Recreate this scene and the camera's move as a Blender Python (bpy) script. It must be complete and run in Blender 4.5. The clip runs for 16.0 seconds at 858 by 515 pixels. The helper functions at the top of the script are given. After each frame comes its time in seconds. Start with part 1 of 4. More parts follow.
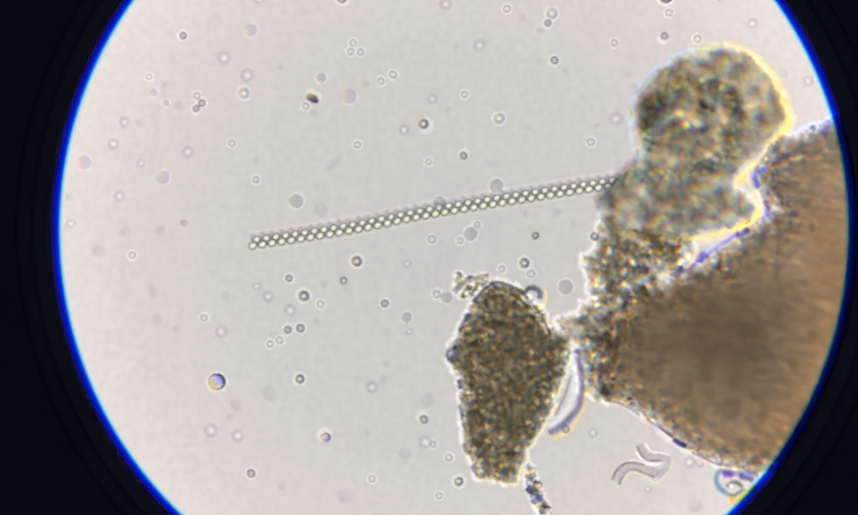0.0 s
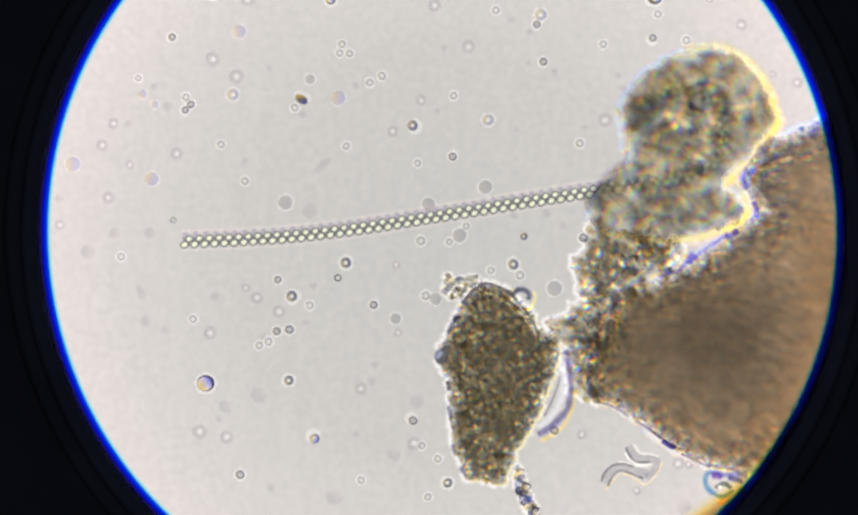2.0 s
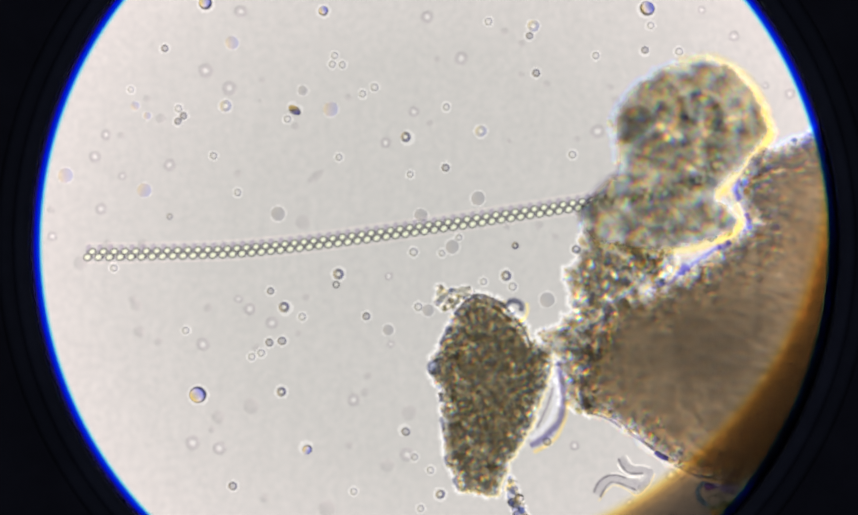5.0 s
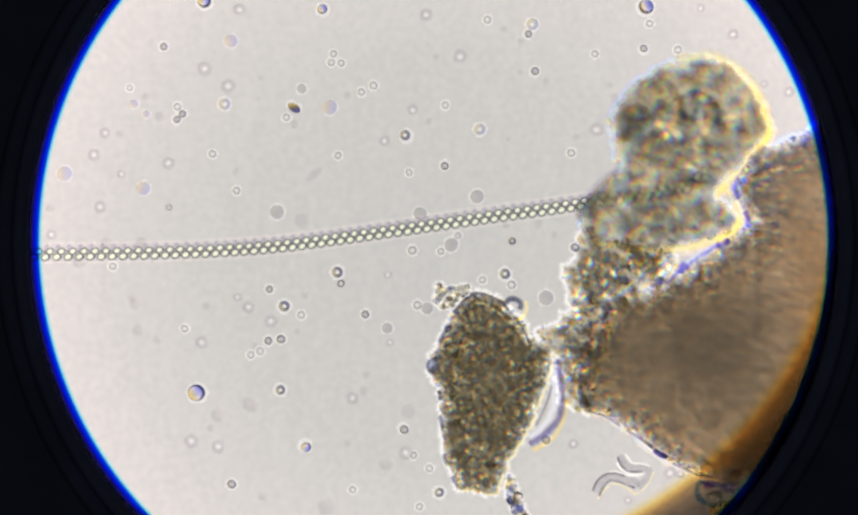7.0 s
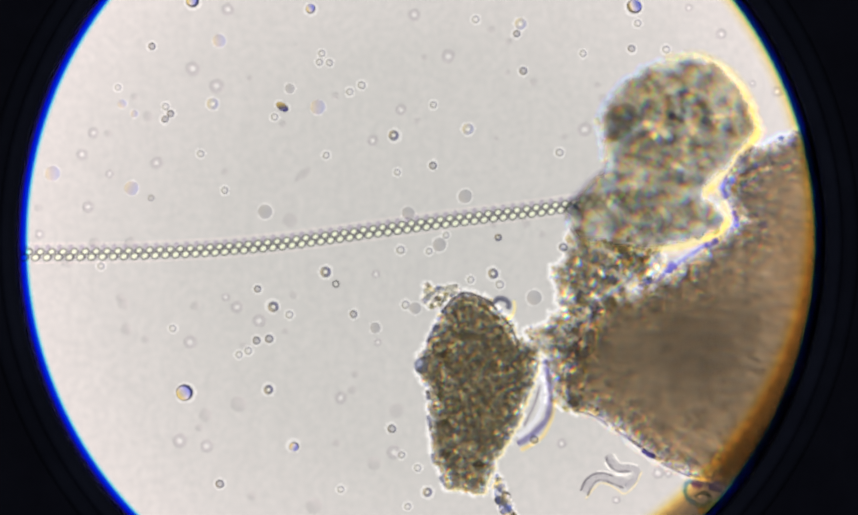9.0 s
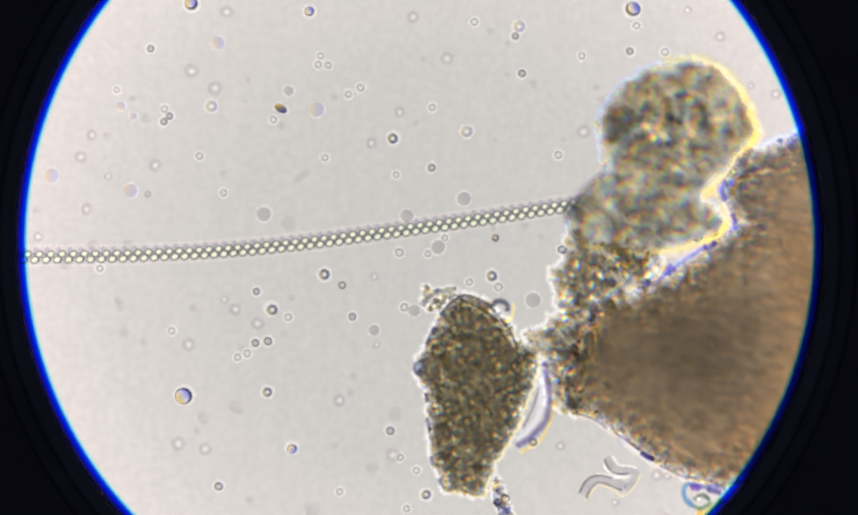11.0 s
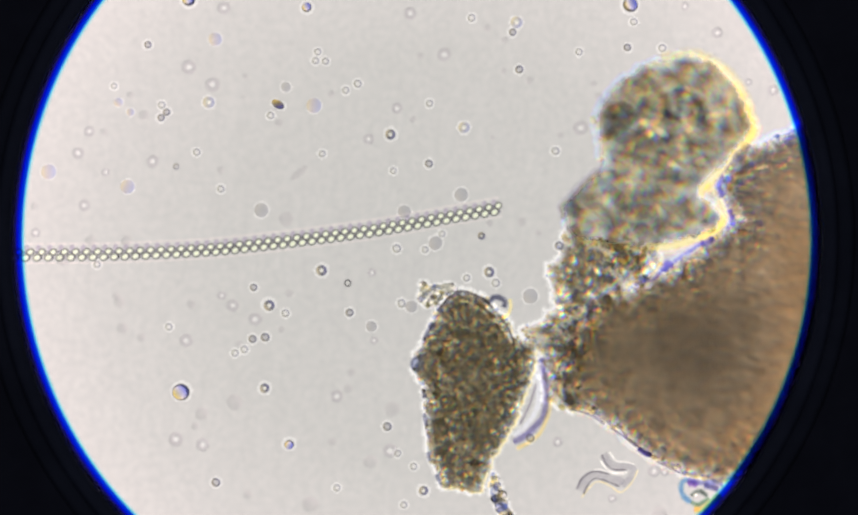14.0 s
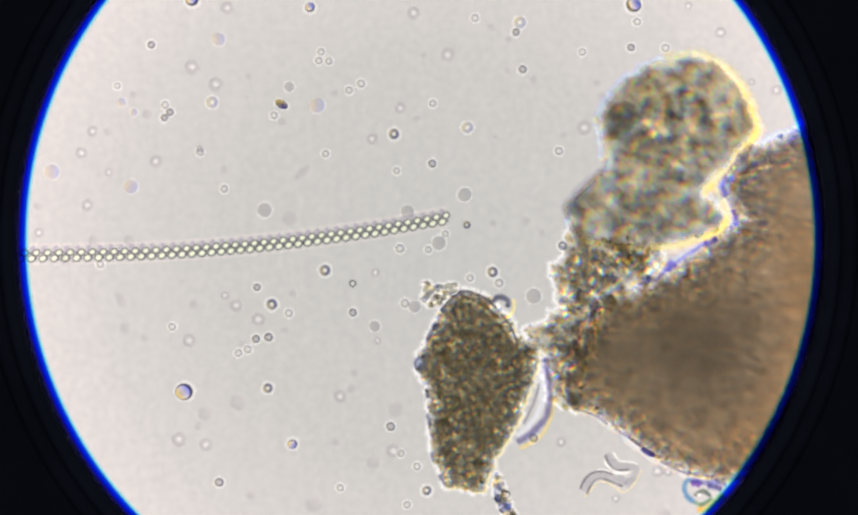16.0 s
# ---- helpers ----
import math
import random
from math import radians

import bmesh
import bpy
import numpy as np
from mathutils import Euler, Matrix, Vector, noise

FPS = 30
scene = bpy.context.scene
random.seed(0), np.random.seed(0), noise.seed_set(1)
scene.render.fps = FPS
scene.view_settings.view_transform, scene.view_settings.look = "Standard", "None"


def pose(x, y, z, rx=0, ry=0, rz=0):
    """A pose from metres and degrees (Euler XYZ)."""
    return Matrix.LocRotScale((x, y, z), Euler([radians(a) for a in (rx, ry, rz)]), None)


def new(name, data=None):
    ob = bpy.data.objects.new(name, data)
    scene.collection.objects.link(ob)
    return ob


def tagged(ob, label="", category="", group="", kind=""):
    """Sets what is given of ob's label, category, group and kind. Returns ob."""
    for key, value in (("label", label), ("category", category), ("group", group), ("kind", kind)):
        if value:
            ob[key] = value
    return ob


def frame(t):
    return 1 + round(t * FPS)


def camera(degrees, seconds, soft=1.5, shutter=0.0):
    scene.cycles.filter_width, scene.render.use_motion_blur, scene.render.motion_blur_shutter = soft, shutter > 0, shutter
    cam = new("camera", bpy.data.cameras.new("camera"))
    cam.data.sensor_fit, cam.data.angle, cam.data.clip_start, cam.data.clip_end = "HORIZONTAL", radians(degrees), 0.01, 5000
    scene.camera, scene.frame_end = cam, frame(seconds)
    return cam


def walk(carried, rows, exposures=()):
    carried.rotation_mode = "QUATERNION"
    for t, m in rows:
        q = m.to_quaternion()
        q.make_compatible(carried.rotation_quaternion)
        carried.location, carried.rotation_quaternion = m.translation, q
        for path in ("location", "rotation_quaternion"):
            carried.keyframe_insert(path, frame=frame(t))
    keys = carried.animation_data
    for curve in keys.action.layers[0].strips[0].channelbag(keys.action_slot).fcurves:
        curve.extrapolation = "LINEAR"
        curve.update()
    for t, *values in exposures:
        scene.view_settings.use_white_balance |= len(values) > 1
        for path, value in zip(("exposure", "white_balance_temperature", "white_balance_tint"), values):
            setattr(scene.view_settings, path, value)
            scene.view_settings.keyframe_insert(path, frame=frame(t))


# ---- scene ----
# A microscope's bright field, enlarged about 4000 times so that one chart unit (a millimetre here) is about a quarter of a micron.
# Chart coordinates run right and down from the upper left corner of a 1568 x 941 sheet laid on the slide.
EYE = 4.4463
cam = camera(20, 16.0, soft=2.7)


def eye(x, y):
    return pose(x, y, EYE)


walk(cam, [(0.0, eye(-0.0582, -0.0165)), (0.5, eye(-0.0483, -0.0188)), (1.0, eye(-0.0446, -0.0143)), (1.5, eye(-0.0404, -0.0116)),
           (2.0, eye(-0.038, -0.014)), (2.5, eye(-0.0359, -0.0063)), (3.0, eye(-0.0364, -0.0033)), (3.5, eye(-0.0269, -0.0005)),
           (4.0, eye(-0.0252, 0.0042)), (6.5, eye(-0.0236, 0.0074)), (7.0, eye(-0.0227, 0.0034)), (7.5, eye(-0.0132, 0.0059)),
           (8.0, eye(-0.0074, 0.0052)), (8.5, eye(-0.0039, 0.0063)), (9.0, eye(-0.0011, 0.0029)), (11.5, eye(0.0026, 0.0079)),
           (12.0, eye(0.0059, 0.0066)), (12.5, eye(0.0032, 0.0044)), (13.0, eye(0.0051, 0.0017)), (13.5, eye(0.0062, -0.0003)),
           (14.0, eye(0.0061, 0.0001)), (14.5, eye(0.0015, -0.0001)), (15.0, eye(0.0071, -0.001)), (15.5, eye(0.0058, -0.0014)),
           (16.0, eye(0.0, 0.0))])

# ---- world and light ----
scene.cycles.transparent_max_bounces = 32
scene.cycles.transmission_bounces = 64
scene.cycles.max_bounces = 64
world = bpy.data.worlds.new("dark_room")
world.use_nodes = True
world.node_tree.nodes["Background"].inputs["Color"].default_value = (0.55, 0.6, 1.0, 1)
world.node_tree.nodes["Background"].inputs["Strength"].default_value = 0.065
scene.world = world
LAMP_Z = -4.0


def chart(x, y):
    return (x - 784) / 1000, (470.5 - y) / 1000


# ---- materials ----
def nodes_of(name):
    m = bpy.data.materials.new(name)
    m.use_nodes = True
    nt = m.node_tree
    nt.nodes.clear()
    out = nt.nodes.new("ShaderNodeOutputMaterial")
    return m, nt, out


def ramp(nt, stops, fac):
    r = nt.nodes.new("ShaderNodeValToRGB")
    els = r.color_ramp.elements
    while len(els) < len(stops):
        els.new(0.5)
    for e, (p, c) in zip(els, stops):
        e.position, e.color = p, (*c, 1)
    nt.links.new(fac, r.inputs["Fac"])
    return r.outputs["Color"]


def noise_fac(nt, scale, detail=3.0, rough=0.6, stretch=(1, 1, 1), turn=0.0, distort=0.0):
    tc = nt.nodes.new("ShaderNodeTexCoord")
    mp = nt.nodes.new("ShaderNodeMapping")
    mp.inputs["Scale"].default_value = stretch
    mp.inputs["Rotation"].default_value = (0, 0, turn)
    n = nt.nodes.new("ShaderNodeTexNoise")
    n.inputs["Scale"].default_value, n.inputs["Detail"].default_value = scale, detail
    n.inputs["Roughness"].default_value, n.inputs["Distortion"].default_value = rough, distort
    nt.links.new(tc.outputs["Object"], mp.inputs["Vector"])
    nt.links.new(mp.outputs["Vector"], n.inputs["Vector"])
    return n.outputs["Fac"]


def times(nt, a, b, fac=1.0, mode="MULTIPLY"):
    m = nt.nodes.new("ShaderNodeMix")
    m.data_type, m.blend_type = "RGBA", mode
    m.inputs["Factor"].default_value = fac
    nt.links.new(a, m.inputs["A"])
    nt.links.new(b, m.inputs["B"])
    return m.outputs["Result"]


def clear(name, colour, ior):
    """A clear body that bends light, with its own tint."""
    m, nt, out = nodes_of(name)
    g = nt.nodes.new("ShaderNodeBsdfRefraction")
    g.inputs["Color"].default_value = (*colour, 1)
    g.inputs["IOR"].default_value = ior
    nt.links.new(g.outputs[0], out.inputs["Surface"])
    return m


def two_tone(name, first, second, ior, mid=(1, 1, 1), bends=True):
    """A clear body whose tint runs across it, painting the lens's yellow and blue fringe."""
    m, nt, out = nodes_of(name)
    tc = nt.nodes.new("ShaderNodeTexCoord")
    sep = nt.nodes.new("ShaderNodeVectorMath")
    sep.operation = "DOT_PRODUCT"
    sep.inputs[1].default_value = (38, -38, 0)
    nt.links.new(tc.outputs["Object"], sep.inputs[0])
    add = nt.nodes.new("ShaderNodeMath")
    add.operation = "ADD"
    add.inputs[1].default_value = 0.5
    nt.links.new(sep.outputs["Value"], add.inputs[0])
    col = ramp(nt, [(0.12, first), (0.45, mid), (0.85, second)], add.outputs[0])
    g = nt.nodes.new("ShaderNodeBsdfRefraction" if bends else "ShaderNodeBsdfTransparent")
    if bends:
        g.inputs["IOR"].default_value = ior
    nt.links.new(col, g.inputs["Color"])
    nt.links.new(g.outputs[0], out.inputs["Surface"])
    return m


def stain(name, stops, scale, detail=4.0, second=None, stretch=(1, 1, 1), turn=0.0, distort=0.0, chroma=None):
    """Matter that lets light through by its tints, where values above 1 add brightness; coarse and fine mottling."""
    m, nt, out = nodes_of(name)
    col = ramp(nt, stops, noise_fac(nt, scale, detail, 0.62, stretch, turn, distort))
    if second:
        stops2, scale2 = second
        col = times(nt, col, ramp(nt, stops2, noise_fac(nt, scale2, 3.0, 0.6)))
    if chroma:
        scale3, gain = chroma
        cool, warm = (1 - 0.22 * gain, 1 - 0.17 * gain, 1.0), (1.0, 1 - 0.03 * gain, 1 - 0.20 * gain)
        col = times(nt, col, ramp(nt, [(0.40, cool), (0.48, (1, 1, 1)), (0.52, (1, 1, 1)), (0.60, warm)], noise_fac(nt, scale3, 2.0, 0.5, (1, 1, 1.3))))
    t = nt.nodes.new("ShaderNodeBsdfTransparent")
    nt.links.new(col, t.inputs["Color"])
    nt.links.new(t.outputs[0], out.inputs["Surface"])
    return m


def matter(name, tint, low, high, span, scale, base, height, detail=2.0, shift=0.004, stretch=(1, 1, 1), turn=0.0, distort=0.0, second=None, speck=None):
    """Matter that tints the light the more, the thicker it lies; its mottling parts red from blue a little, painting
    the lens's colour fringes.
    speck: scale, share and strength of the bright specks added to its tint."""
    m, nt, out = nodes_of(name)
    tc = nt.nodes.new("ShaderNodeTexCoord")
    mix = nt.nodes.new("ShaderNodeCombineColor")
    for k, channel in ((0.7, "Red"), (0, "Green"), (-1, "Blue")):
        add = nt.nodes.new("ShaderNodeVectorMath")
        add.inputs[1].default_value = (k * shift, -0.8 * k * shift, 0)
        mp = nt.nodes.new("ShaderNodeMapping")
        mp.vector_type = "TEXTURE"
        mp.inputs["Scale"].default_value, mp.inputs["Rotation"].default_value = (1 / stretch[0], 1 / stretch[1], 3.3 / stretch[2]), (0, 0, turn)
        n = nt.nodes.new("ShaderNodeTexNoise")
        n.inputs["Scale"].default_value, n.inputs["Detail"].default_value = scale, detail
        n.inputs["Roughness"].default_value, n.inputs["Distortion"].default_value = 0.6, distort
        mr = nt.nodes.new("ShaderNodeMapRange")
        mr.inputs["From Min"].default_value, mr.inputs["From Max"].default_value = span
        mr.inputs["To Min"].default_value, mr.inputs["To Max"].default_value = low, high
        nt.links.new(tc.outputs["Object"], add.inputs[0])
        nt.links.new(add.outputs[0], mp.inputs["Vector"])
        nt.links.new(mp.outputs[0], n.inputs["Vector"])
        nt.links.new(n.outputs["Fac"], mr.inputs["Value"])
        level = mr.outputs[0]
        if speck:
            scale_s, share, gain = speck
            v = nt.nodes.new("ShaderNodeTexVoronoi")
            v.inputs["Scale"].default_value = scale_s
            stir = nt.nodes.new("ShaderNodeTexNoise")
            stir.inputs["Scale"].default_value, stir.inputs["Detail"].default_value = 0.9 * scale_s, 1.0
            nt.links.new(mp.outputs[0], stir.inputs["Vector"])
            warp = nt.nodes.new("ShaderNodeVectorMath")
            warp.operation = "MULTIPLY_ADD"
            warp.inputs[1].default_value = (1.3 / scale_s,) * 3
            nt.links.new(stir.outputs["Color"], warp.inputs[0])
            nt.links.new(mp.outputs[0], warp.inputs[2])
            nt.links.new(warp.outputs[0], v.inputs["Vector"])
            core = nt.nodes.new("ShaderNodeMapRange")
            core.interpolation_type = "SMOOTHSTEP"
            core.inputs["From Min"].default_value, core.inputs["From Max"].default_value = 0.55, 0.12
            nt.links.new(v.outputs["Distance"], core.inputs["Value"])
            pick = nt.nodes.new("ShaderNodeMapRange")
            pick.inputs["From Min"].default_value, pick.inputs["From Max"].default_value = 1 - share, 1.0
            pick.inputs["To Min"].default_value, pick.inputs["To Max"].default_value = 0.0, gain
            hue = nt.nodes.new("ShaderNodeSeparateColor")
            nt.links.new(v.outputs["Color"], hue.inputs[0])
            nt.links.new(hue.outputs["Red"], pick.inputs["Value"])
            both = nt.nodes.new("ShaderNodeMath")
            both.operation = "MULTIPLY_ADD"
            nt.links.new(core.outputs[0], both.inputs[0])
            nt.links.new(pick.outputs[0], both.inputs[1])
            nt.links.new(level, both.inputs[2])
            level = both.outputs[0]
        nt.links.new(level, mix.inputs[channel])
    col = mix.outputs[0]
    flat = nt.nodes.new("ShaderNodeRGB")
    flat.outputs[0].default_value = (*tint, 1)
    col = times(nt, col, flat.outputs[0])
    if second:
        low2, scale2 = second
        col = times(nt, col, ramp(nt, [(0.38, (low2, low2, low2)), (0.58, (1, 1, 1))], noise_fac(nt, scale2, 2.0, 0.5, distort=0.6)))
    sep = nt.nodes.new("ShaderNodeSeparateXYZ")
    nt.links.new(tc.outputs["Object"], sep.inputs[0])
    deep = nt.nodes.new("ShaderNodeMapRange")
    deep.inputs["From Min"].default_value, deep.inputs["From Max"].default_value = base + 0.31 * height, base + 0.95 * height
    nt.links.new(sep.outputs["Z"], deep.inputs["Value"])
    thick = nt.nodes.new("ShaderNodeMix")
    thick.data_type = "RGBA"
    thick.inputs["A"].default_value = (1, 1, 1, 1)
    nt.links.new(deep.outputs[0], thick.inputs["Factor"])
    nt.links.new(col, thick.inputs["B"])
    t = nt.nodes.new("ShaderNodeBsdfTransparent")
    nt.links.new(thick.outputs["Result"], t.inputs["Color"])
    nt.links.new(t.outputs[0], out.inputs["Surface"])
    return m


def haze(name, colour, rough, stops=((0.3, 0.9), (0.7, 1.0)), scale=30, relief=None, ior=1.4):
    """A frosted sheet added to blur what lies beneath it, as lens defocus would; relief: scale and depth of its
    wrinkles.
    """
    m, nt, out = nodes_of(name)
    g = nt.nodes.new("ShaderNodeBsdfRefraction")
    g.inputs["Roughness"].default_value, g.inputs["IOR"].default_value = rough, ior
    if relief:
        b = nt.nodes.new("ShaderNodeBump")
        b.inputs["Strength"].default_value, b.inputs["Distance"].default_value = 1.0, relief[1]
        nt.links.new(noise_fac(nt, relief[0], 2.0, 0.5, distort=0.8), b.inputs["Height"])
        nt.links.new(b.outputs[0], g.inputs["Normal"])
    col = ramp(nt, [(p, tuple(v * c for c in colour)) for p, v in stops], noise_fac(nt, scale, 4))
    nt.links.new(col, g.inputs["Color"])
    nt.links.new(g.outputs[0], out.inputs["Surface"])
    return m


def graded_ring(name, r0, r1, stops):
    """Clear ring whose tint, changing from its inner to its outer edge, paints a falloff or fringe of light."""
    m, nt, out = nodes_of(name)
    tc = nt.nodes.new("ShaderNodeTexCoord")
    flat = nt.nodes.new("ShaderNodeVectorMath")
    flat.operation = "MULTIPLY"
    flat.inputs[1].default_value = (1, 1, 0)
    nt.links.new(tc.outputs["Object"], flat.inputs[0])
    ln = nt.nodes.new("ShaderNodeVectorMath")
    ln.operation = "LENGTH"
    nt.links.new(flat.outputs[0], ln.inputs[0])
    mr = nt.nodes.new("ShaderNodeMapRange")
    mr.inputs["From Min"].default_value, mr.inputs["From Max"].default_value = r0, r1
    nt.links.new(ln.outputs["Value"], mr.inputs["Value"])
    t = nt.nodes.new("ShaderNodeBsdfTransparent")
    nt.links.new(ramp(nt, stops, mr.outputs[0]), t.inputs["Color"])
    nt.links.new(t.outputs[0], out.inputs["Surface"])
    return m


def paint(name, colour, rough):
    m, nt, out = nodes_of(name)
    p = nt.nodes.new("ShaderNodeBsdfPrincipled")
    p.inputs["Roughness"].default_value = rough
    c = ramp(nt, [(0.3, tuple(0.8 * v for v in colour)), (0.7, tuple(1.2 * v for v in colour))], noise_fac(nt, 14, 4))
    nt.links.new(c, p.inputs["Base Color"])
    nt.links.new(p.outputs[0], out.inputs["Surface"])
    return m


ALLOY = paint("dull_grey_alloy", (0.55, 0.55, 0.53), 0.5)
BLACK = paint("black_anodised_metal", (0.05, 0.05, 0.052), 0.6)


def lamp_material():
    m, nt, out = nodes_of("condenser_light")
    tc = nt.nodes.new("ShaderNodeTexCoord")
    ln = nt.nodes.new("ShaderNodeVectorMath")
    ln.operation = "LENGTH"
    nt.links.new(tc.outputs["Object"], ln.inputs[0])
    mr = nt.nodes.new("ShaderNodeMapRange")
    mr.inputs["From Max"].default_value = 1.92
    nt.links.new(ln.outputs["Value"], mr.inputs["Value"])
    col = ramp(nt, [(0.0, (0.90, 0.878, 0.845)), (0.37, (0.96, 0.925, 0.89)), (0.59, (1.10, 1.03, 1.0)), (0.74, (1.28, 1.16, 1.13)), (0.85, (1.35, 1.25, 1.22))], mr.outputs[0])
    e = nt.nodes.new("ShaderNodeEmission")
    e.inputs["Strength"].default_value = 1.0
    nt.links.new(col, e.inputs["Color"])
    nt.links.new(e.outputs[0], out.inputs["Surface"])
    return m


# ---- mesh helpers ----
def mesh_object(name, verts, faces, mats, parent=None, label="", smooth=True, indices=None):
    me = bpy.data.meshes.new(name)
    me.from_pydata([tuple(map(float, v)) for v in verts], [], [tuple(map(int, f)) for f in faces])
    for m in mats:
        me.materials.append(m)
    me.polygons.foreach_set("use_smooth", [smooth] * len(me.polygons))
    if indices is not None:
        me.polygons.foreach_set("material_index", [int(i) for i in indices])
    me.update()
    ob = new(name, me)
    if parent:
        ob.parent = parent
    if label:
        tagged(ob, label)
    return ob


def part(name, bm, material, parent, label="", smooth=True):
    me = bpy.data.meshes.new(name)
    bm.to_mesh(me)
    bm.free()
    me.materials.append(material)
    me.polygons.foreach_set("use_smooth", [smooth] * len(me.polygons))
    ob = new(name, me)
    ob.parent = parent
    if label:
        tagged(ob, label)
    return ob


def annulus(r0, r1, thick, steps=160):
    """Flat ring with thickness, round its own axis."""
    bm = bmesh.new()
    rings = []
    for r, z in ((r0, 0), (r1, 0), (r1, thick), (r0, thick)):
        rings.append([bm.verts.new((r * math.cos(2 * math.pi * k / steps), r * math.sin(2 * math.pi * k / steps), z)) for k in range(steps)])
    for i in range(4):
        a, b = rings[i], rings[(i + 1) % 4]
        for k in range(steps):
            bm.faces.new((a[k], a[(k + 1) % steps], b[(k + 1) % steps], b[k]))
    bmesh.ops.recalc_face_normals(bm, faces=bm.faces)
    return bm


def single_ring(r0, r1, z, steps=200, bands=1):
    bm = bmesh.new()
    rows = [[bm.verts.new((r * math.cos(2 * math.pi * k / steps), r * math.sin(2 * math.pi * k / steps), z)) for k in range(steps)]
            for r in [r0 + (r1 - r0) * i / bands for i in range(bands + 1)]]
    for a, b in zip(rows, rows[1:]):
        for k in range(steps):
            bm.faces.new((a[k], a[(k + 1) % steps], b[(k + 1) % steps], b[k]))
    return bm


def fbm(x, y, scale, octaves=3, seed=0.0):
    return noise.fractal((x * scale, y * scale, seed), 0.9, 2.0, octaves)


def outline(points, rough=0.004, scale=45.0, seed=0.0, step=0.003):
    """Closed smooth edge through a few chart places, frayed by noise."""
    p = np.array([chart(*q) for q in points])
    n, out = len(p), []
    for i in range(n):
        a, b, c, d = p[i - 1], p[i], p[(i + 1) % n], p[(i + 2) % n]
        m = max(2, int(np.linalg.norm(c - b) / step))
        for k in range(m):
            t = k / m
            out.append(0.5 * (2 * b + (c - a) * t + (2 * a - 5 * b + 4 * c - d) * t * t + (3 * b - a - 3 * c + d) * t ** 3))
    out = np.array(out)
    tang = np.roll(out, -1, 0) - np.roll(out, 1, 0)
    tang /= np.linalg.norm(tang, axis=1)[:, None] + 1e-9
    nrm = np.stack([tang[:, 1], -tang[:, 0]], 1)
    w = np.array([fbm(q[0], q[1], scale, 4, seed) for q in out])
    return out + nrm * (w * rough)[:, None]


def inside(poly, pts):
    res = np.zeros(len(pts), bool)
    x, y = pts[:, 0], pts[:, 1]
    for (x0, y0), (x1, y1) in zip(poly, np.roll(poly, -1, 0)):
        if y0 == y1:
            continue
        c = (y0 > y) != (y1 > y)
        res ^= c & (x < (x1 - x0) * (y - y0) / (y1 - y0) + x0)
    return res


def edge_distance(poly, pts):
    """Signed distance to the edge (positive inside) and the nearest place on it."""
    dist, near = np.zeros(len(pts)), np.zeros((len(pts), 2))
    for i in range(0, len(pts), 4000):
        d = ((pts[i:i + 4000, None, :] - poly[None]) ** 2).sum(2)
        k = d.argmin(1)
        dist[i:i + 4000], near[i:i + 4000] = np.sqrt(d[np.arange(len(k)), k]), poly[k]
    return np.where(inside(poly, pts), dist, -dist), near


def pillow(name, poly, height, soft, rough, mat, parent, label="", cell=0.005, base=0.004, inset=0.0, seed=0.0, top_sheet=False, fall=None, outside=None):
    """A closed lump over an outline: it swells from the edge inwards and has an uneven top."""
    lo, hi = poly.min(0) - cell, poly.max(0) + cell
    nx, ny = int((hi[0] - lo[0]) / cell) + 2, int((hi[1] - lo[1]) / cell) + 2
    gx, gy = np.meshgrid(lo[0] + cell * np.arange(nx), lo[1] + cell * np.arange(ny))
    pts = np.stack([gx.ravel(), gy.ravel()], 1)
    d, near = edge_distance(poly, pts)
    d = d - inset
    ok = d > 0
    cells = [(j * nx + i, j * nx + i + 1, (j + 1) * nx + i + 1, (j + 1) * nx + i) for j in range(ny - 1) for i in range(nx - 1)]
    cells = [c for c in cells if ok[list(c)].sum() >= 2]
    if fall:
        cells = [c for c in cells if d[c[0]] < 2.2 * fall]
    if outside is not None:
        deep, _ = edge_distance(outside, pts)
        cells = [c for c in cells if deep[c[0]] < 0.004]
    used = sorted({v for c in cells for v in c})
    xy = pts.copy()
    if inset == 0:
        xy[~ok] = near[~ok]
    top, bottom, verts, faces = {}, {}, [], []
    for v in used:
        x, y = xy[v]
        dd = max(d[v], 0.0)
        s = 1 - math.exp(-dd / soft)
        if fall:
            s *= math.exp(-(dd / (fall * (1 + 0.5 * fbm(x, y, 20, 2, seed + 3)))) ** 2)
        h = height * s
        bump = rough * (s if fall else min(1, dd / 0.012)) * fbm(x, y, 55, 4, seed)
        if dd == 0:
            top[v] = bottom[v] = len(verts)
            verts.append((x, y, base + 0.3 * height))
        else:
            top[v] = len(verts)
            verts.append((x, y, base + 0.3 * height + max(0.0004, 0.7 * h + bump)))
            bottom[v] = len(verts)
            verts.append((x, y, base + 0.3 * height * (1 - s) - 0.0002))
    for c in cells:
        faces.append([top[v] for v in c])
        f = [bottom[v] for v in reversed(c)]
        if not top_sheet and any(top[v] != bottom[v] for v in c):
            faces.append(f)
    return mesh_object(name, verts, faces, [mat], parent, label)


